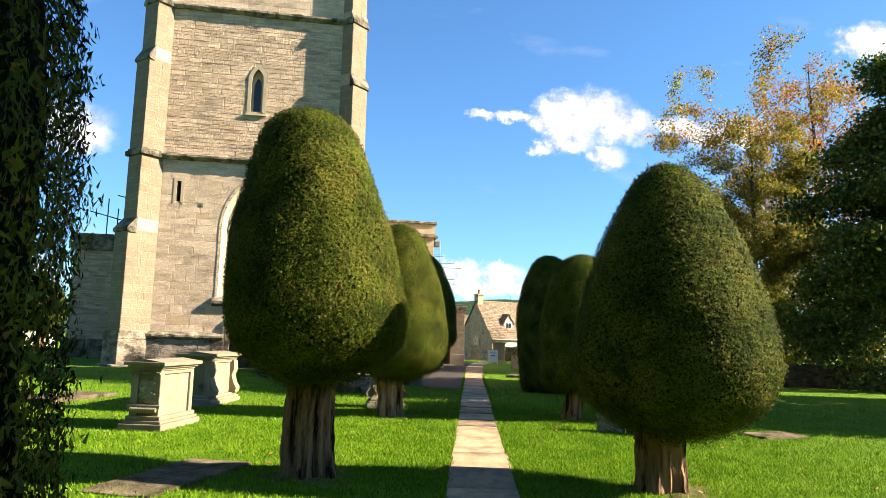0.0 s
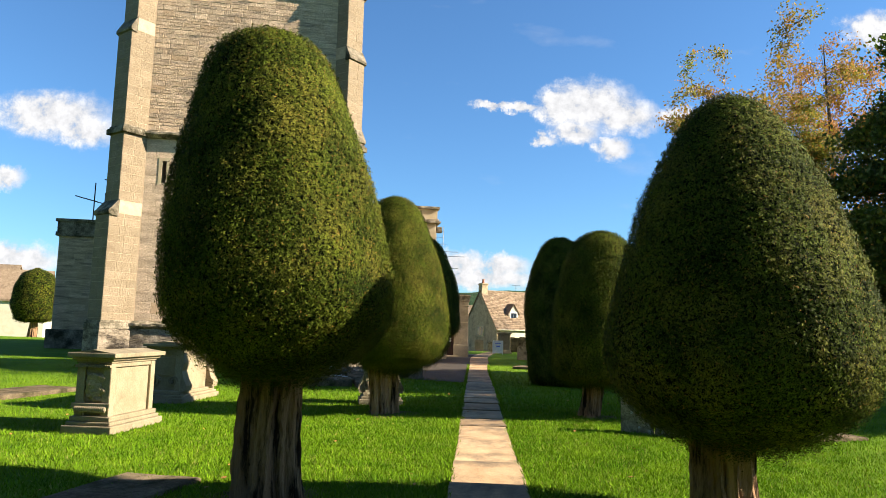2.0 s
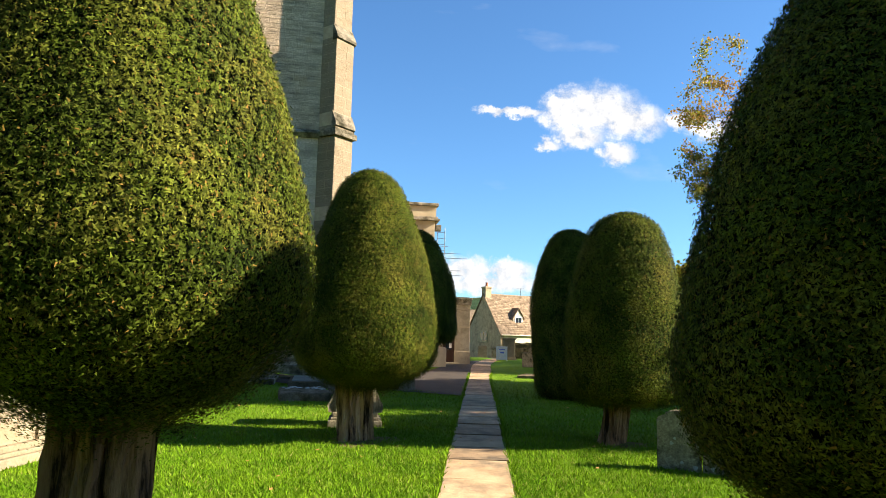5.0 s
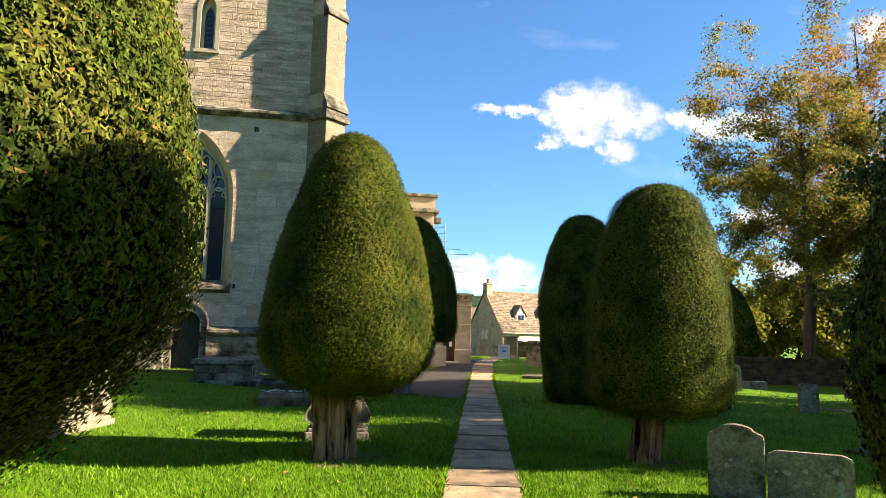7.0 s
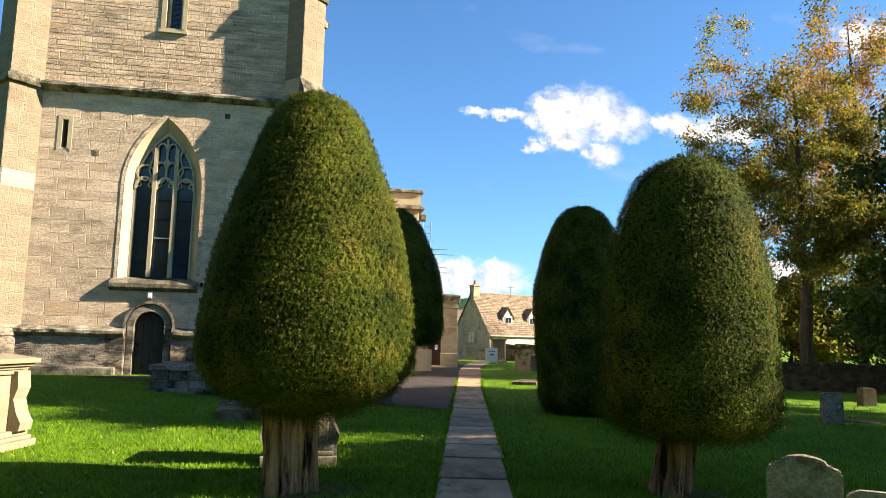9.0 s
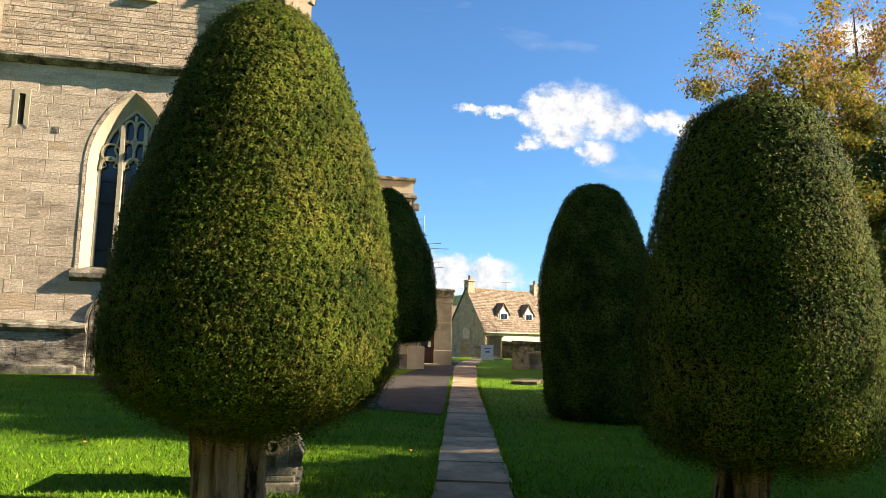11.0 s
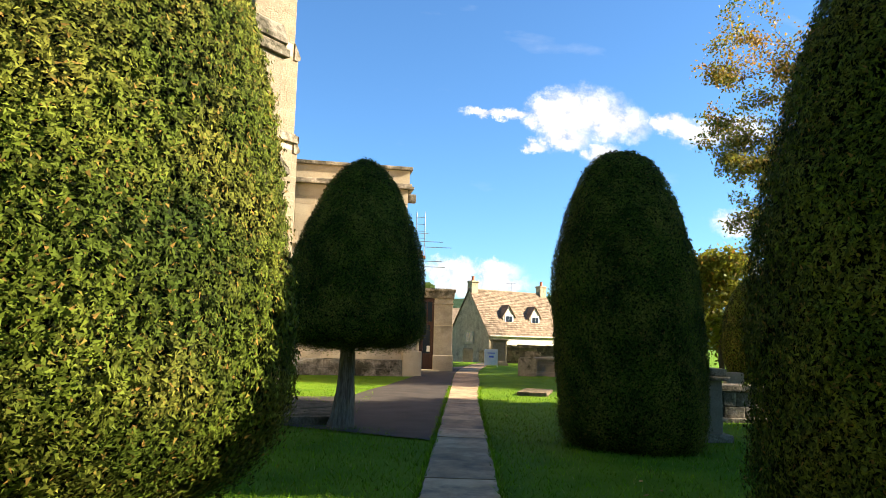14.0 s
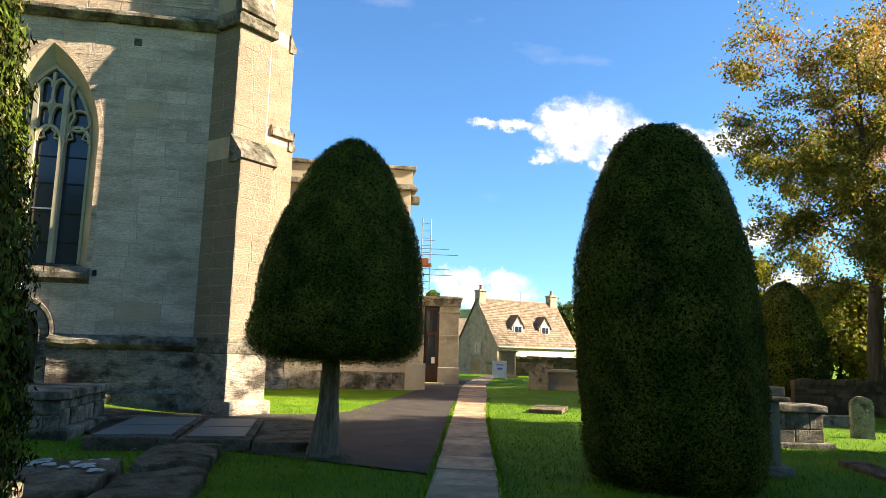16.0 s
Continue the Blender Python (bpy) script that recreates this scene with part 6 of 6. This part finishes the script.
def make_fallen():
    rng = random.Random(12)
    vs, fs = [], []
    for i in range(150):
        x, y = rng.uniform(-6, 7), rng.uniform(5.5, 26)
        z = height(x, y) + 0.03
        a, s = rng.uniform(0, 6.28), rng.uniform(0.02, 0.04)
        d, e = Vector((math.cos(a), math.sin(a), 0)) * s, Vector((-math.sin(a), math.cos(a), 0)) * s * 0.6
        n = len(vs)
        c = Vector((x, y, z))
        vs += [c - d, c + e + Vector((0, 0, 0.008)), c + d + Vector((0, 0, 0.012)), c - e]
        fs.append((n, n + 1, n + 2, n + 3))
    tagged(new("fallen_leaves", mesh_of("fallen_leaves", vs, fs, M_FALLEN)), "scattered brown and orange fallen leaves", "leaves", kind="stuff")


make_fallen()

# ---- the flagged path, last ----
PATH = thing("path", Matrix.Identity(4), "straight path of worn brown stone flags", "path", kind="structure")
bed_l = [(path_left(y), y) for y in np.arange(-3, 60, 1.0)]
bed_r = [(path_left(y) + path_width(y), y) for y in np.arange(-3, 60, 1.0)]
bed = bmesh.new()
lo = [bed.verts.new((x, y, height(x, y) + 0.0)) for x, y in bed_l]
hi = [bed.verts.new((x, y, height(x, y) + 0.0)) for x, y in bed_r]
for i in range(len(lo) - 1):
    bed.faces.new((lo[i], hi[i], hi[i + 1], lo[i + 1]))
part("bed", bed, M_BED, PATH)


def flag_mesh(seed):
    rng = random.Random(seed)
    bm = boxes((-0.5, 0.5, -0.5, 0.5, -1, 0), bevel=0.012)
    for v in bm.verts:
        v.co.x += 0.008 * math.sin(seed + v.co.y * 5)
        v.co.y += 0.008 * math.cos(seed * 2 + v.co.x * 4)
    bmesh.ops.recalc_face_normals(bm, faces=bm.faces)
    me = bpy.data.meshes.new("flag")
    bm.to_mesh(me)
    bm.free()
    me.materials.append(M_PATH)
    return me


FLAGS = [flag_mesh(i) for i in range(5)]
rngp = random.Random(5)
y = -2.6
while y < 54:
    ln = rngp.uniform(0.85, 1.3)
    ym = y + ln / 2
    xm = path_left(ym) + path_width(ym) / 2
    slope = math.atan2(path_left(ym + 0.5) - path_left(ym - 0.5), 1)
    ob = new("flagstone", rngp.choice(FLAGS))
    ob.parent = PATH
    ob.matrix_basis = Matrix.LocRotScale((xm + rngp.uniform(-0.012, 0.012), ym, height(xm, ym) + 0.02 + rngp.uniform(0, 0.008)),
                                         Euler((rngp.uniform(-0.006, 0.006), rngp.uniform(-0.008, 0.008), -slope)), (path_width(ym) - 0.02 + rngp.uniform(-0.03, 0.02), ln - 0.018, 0.06))
    y += ln
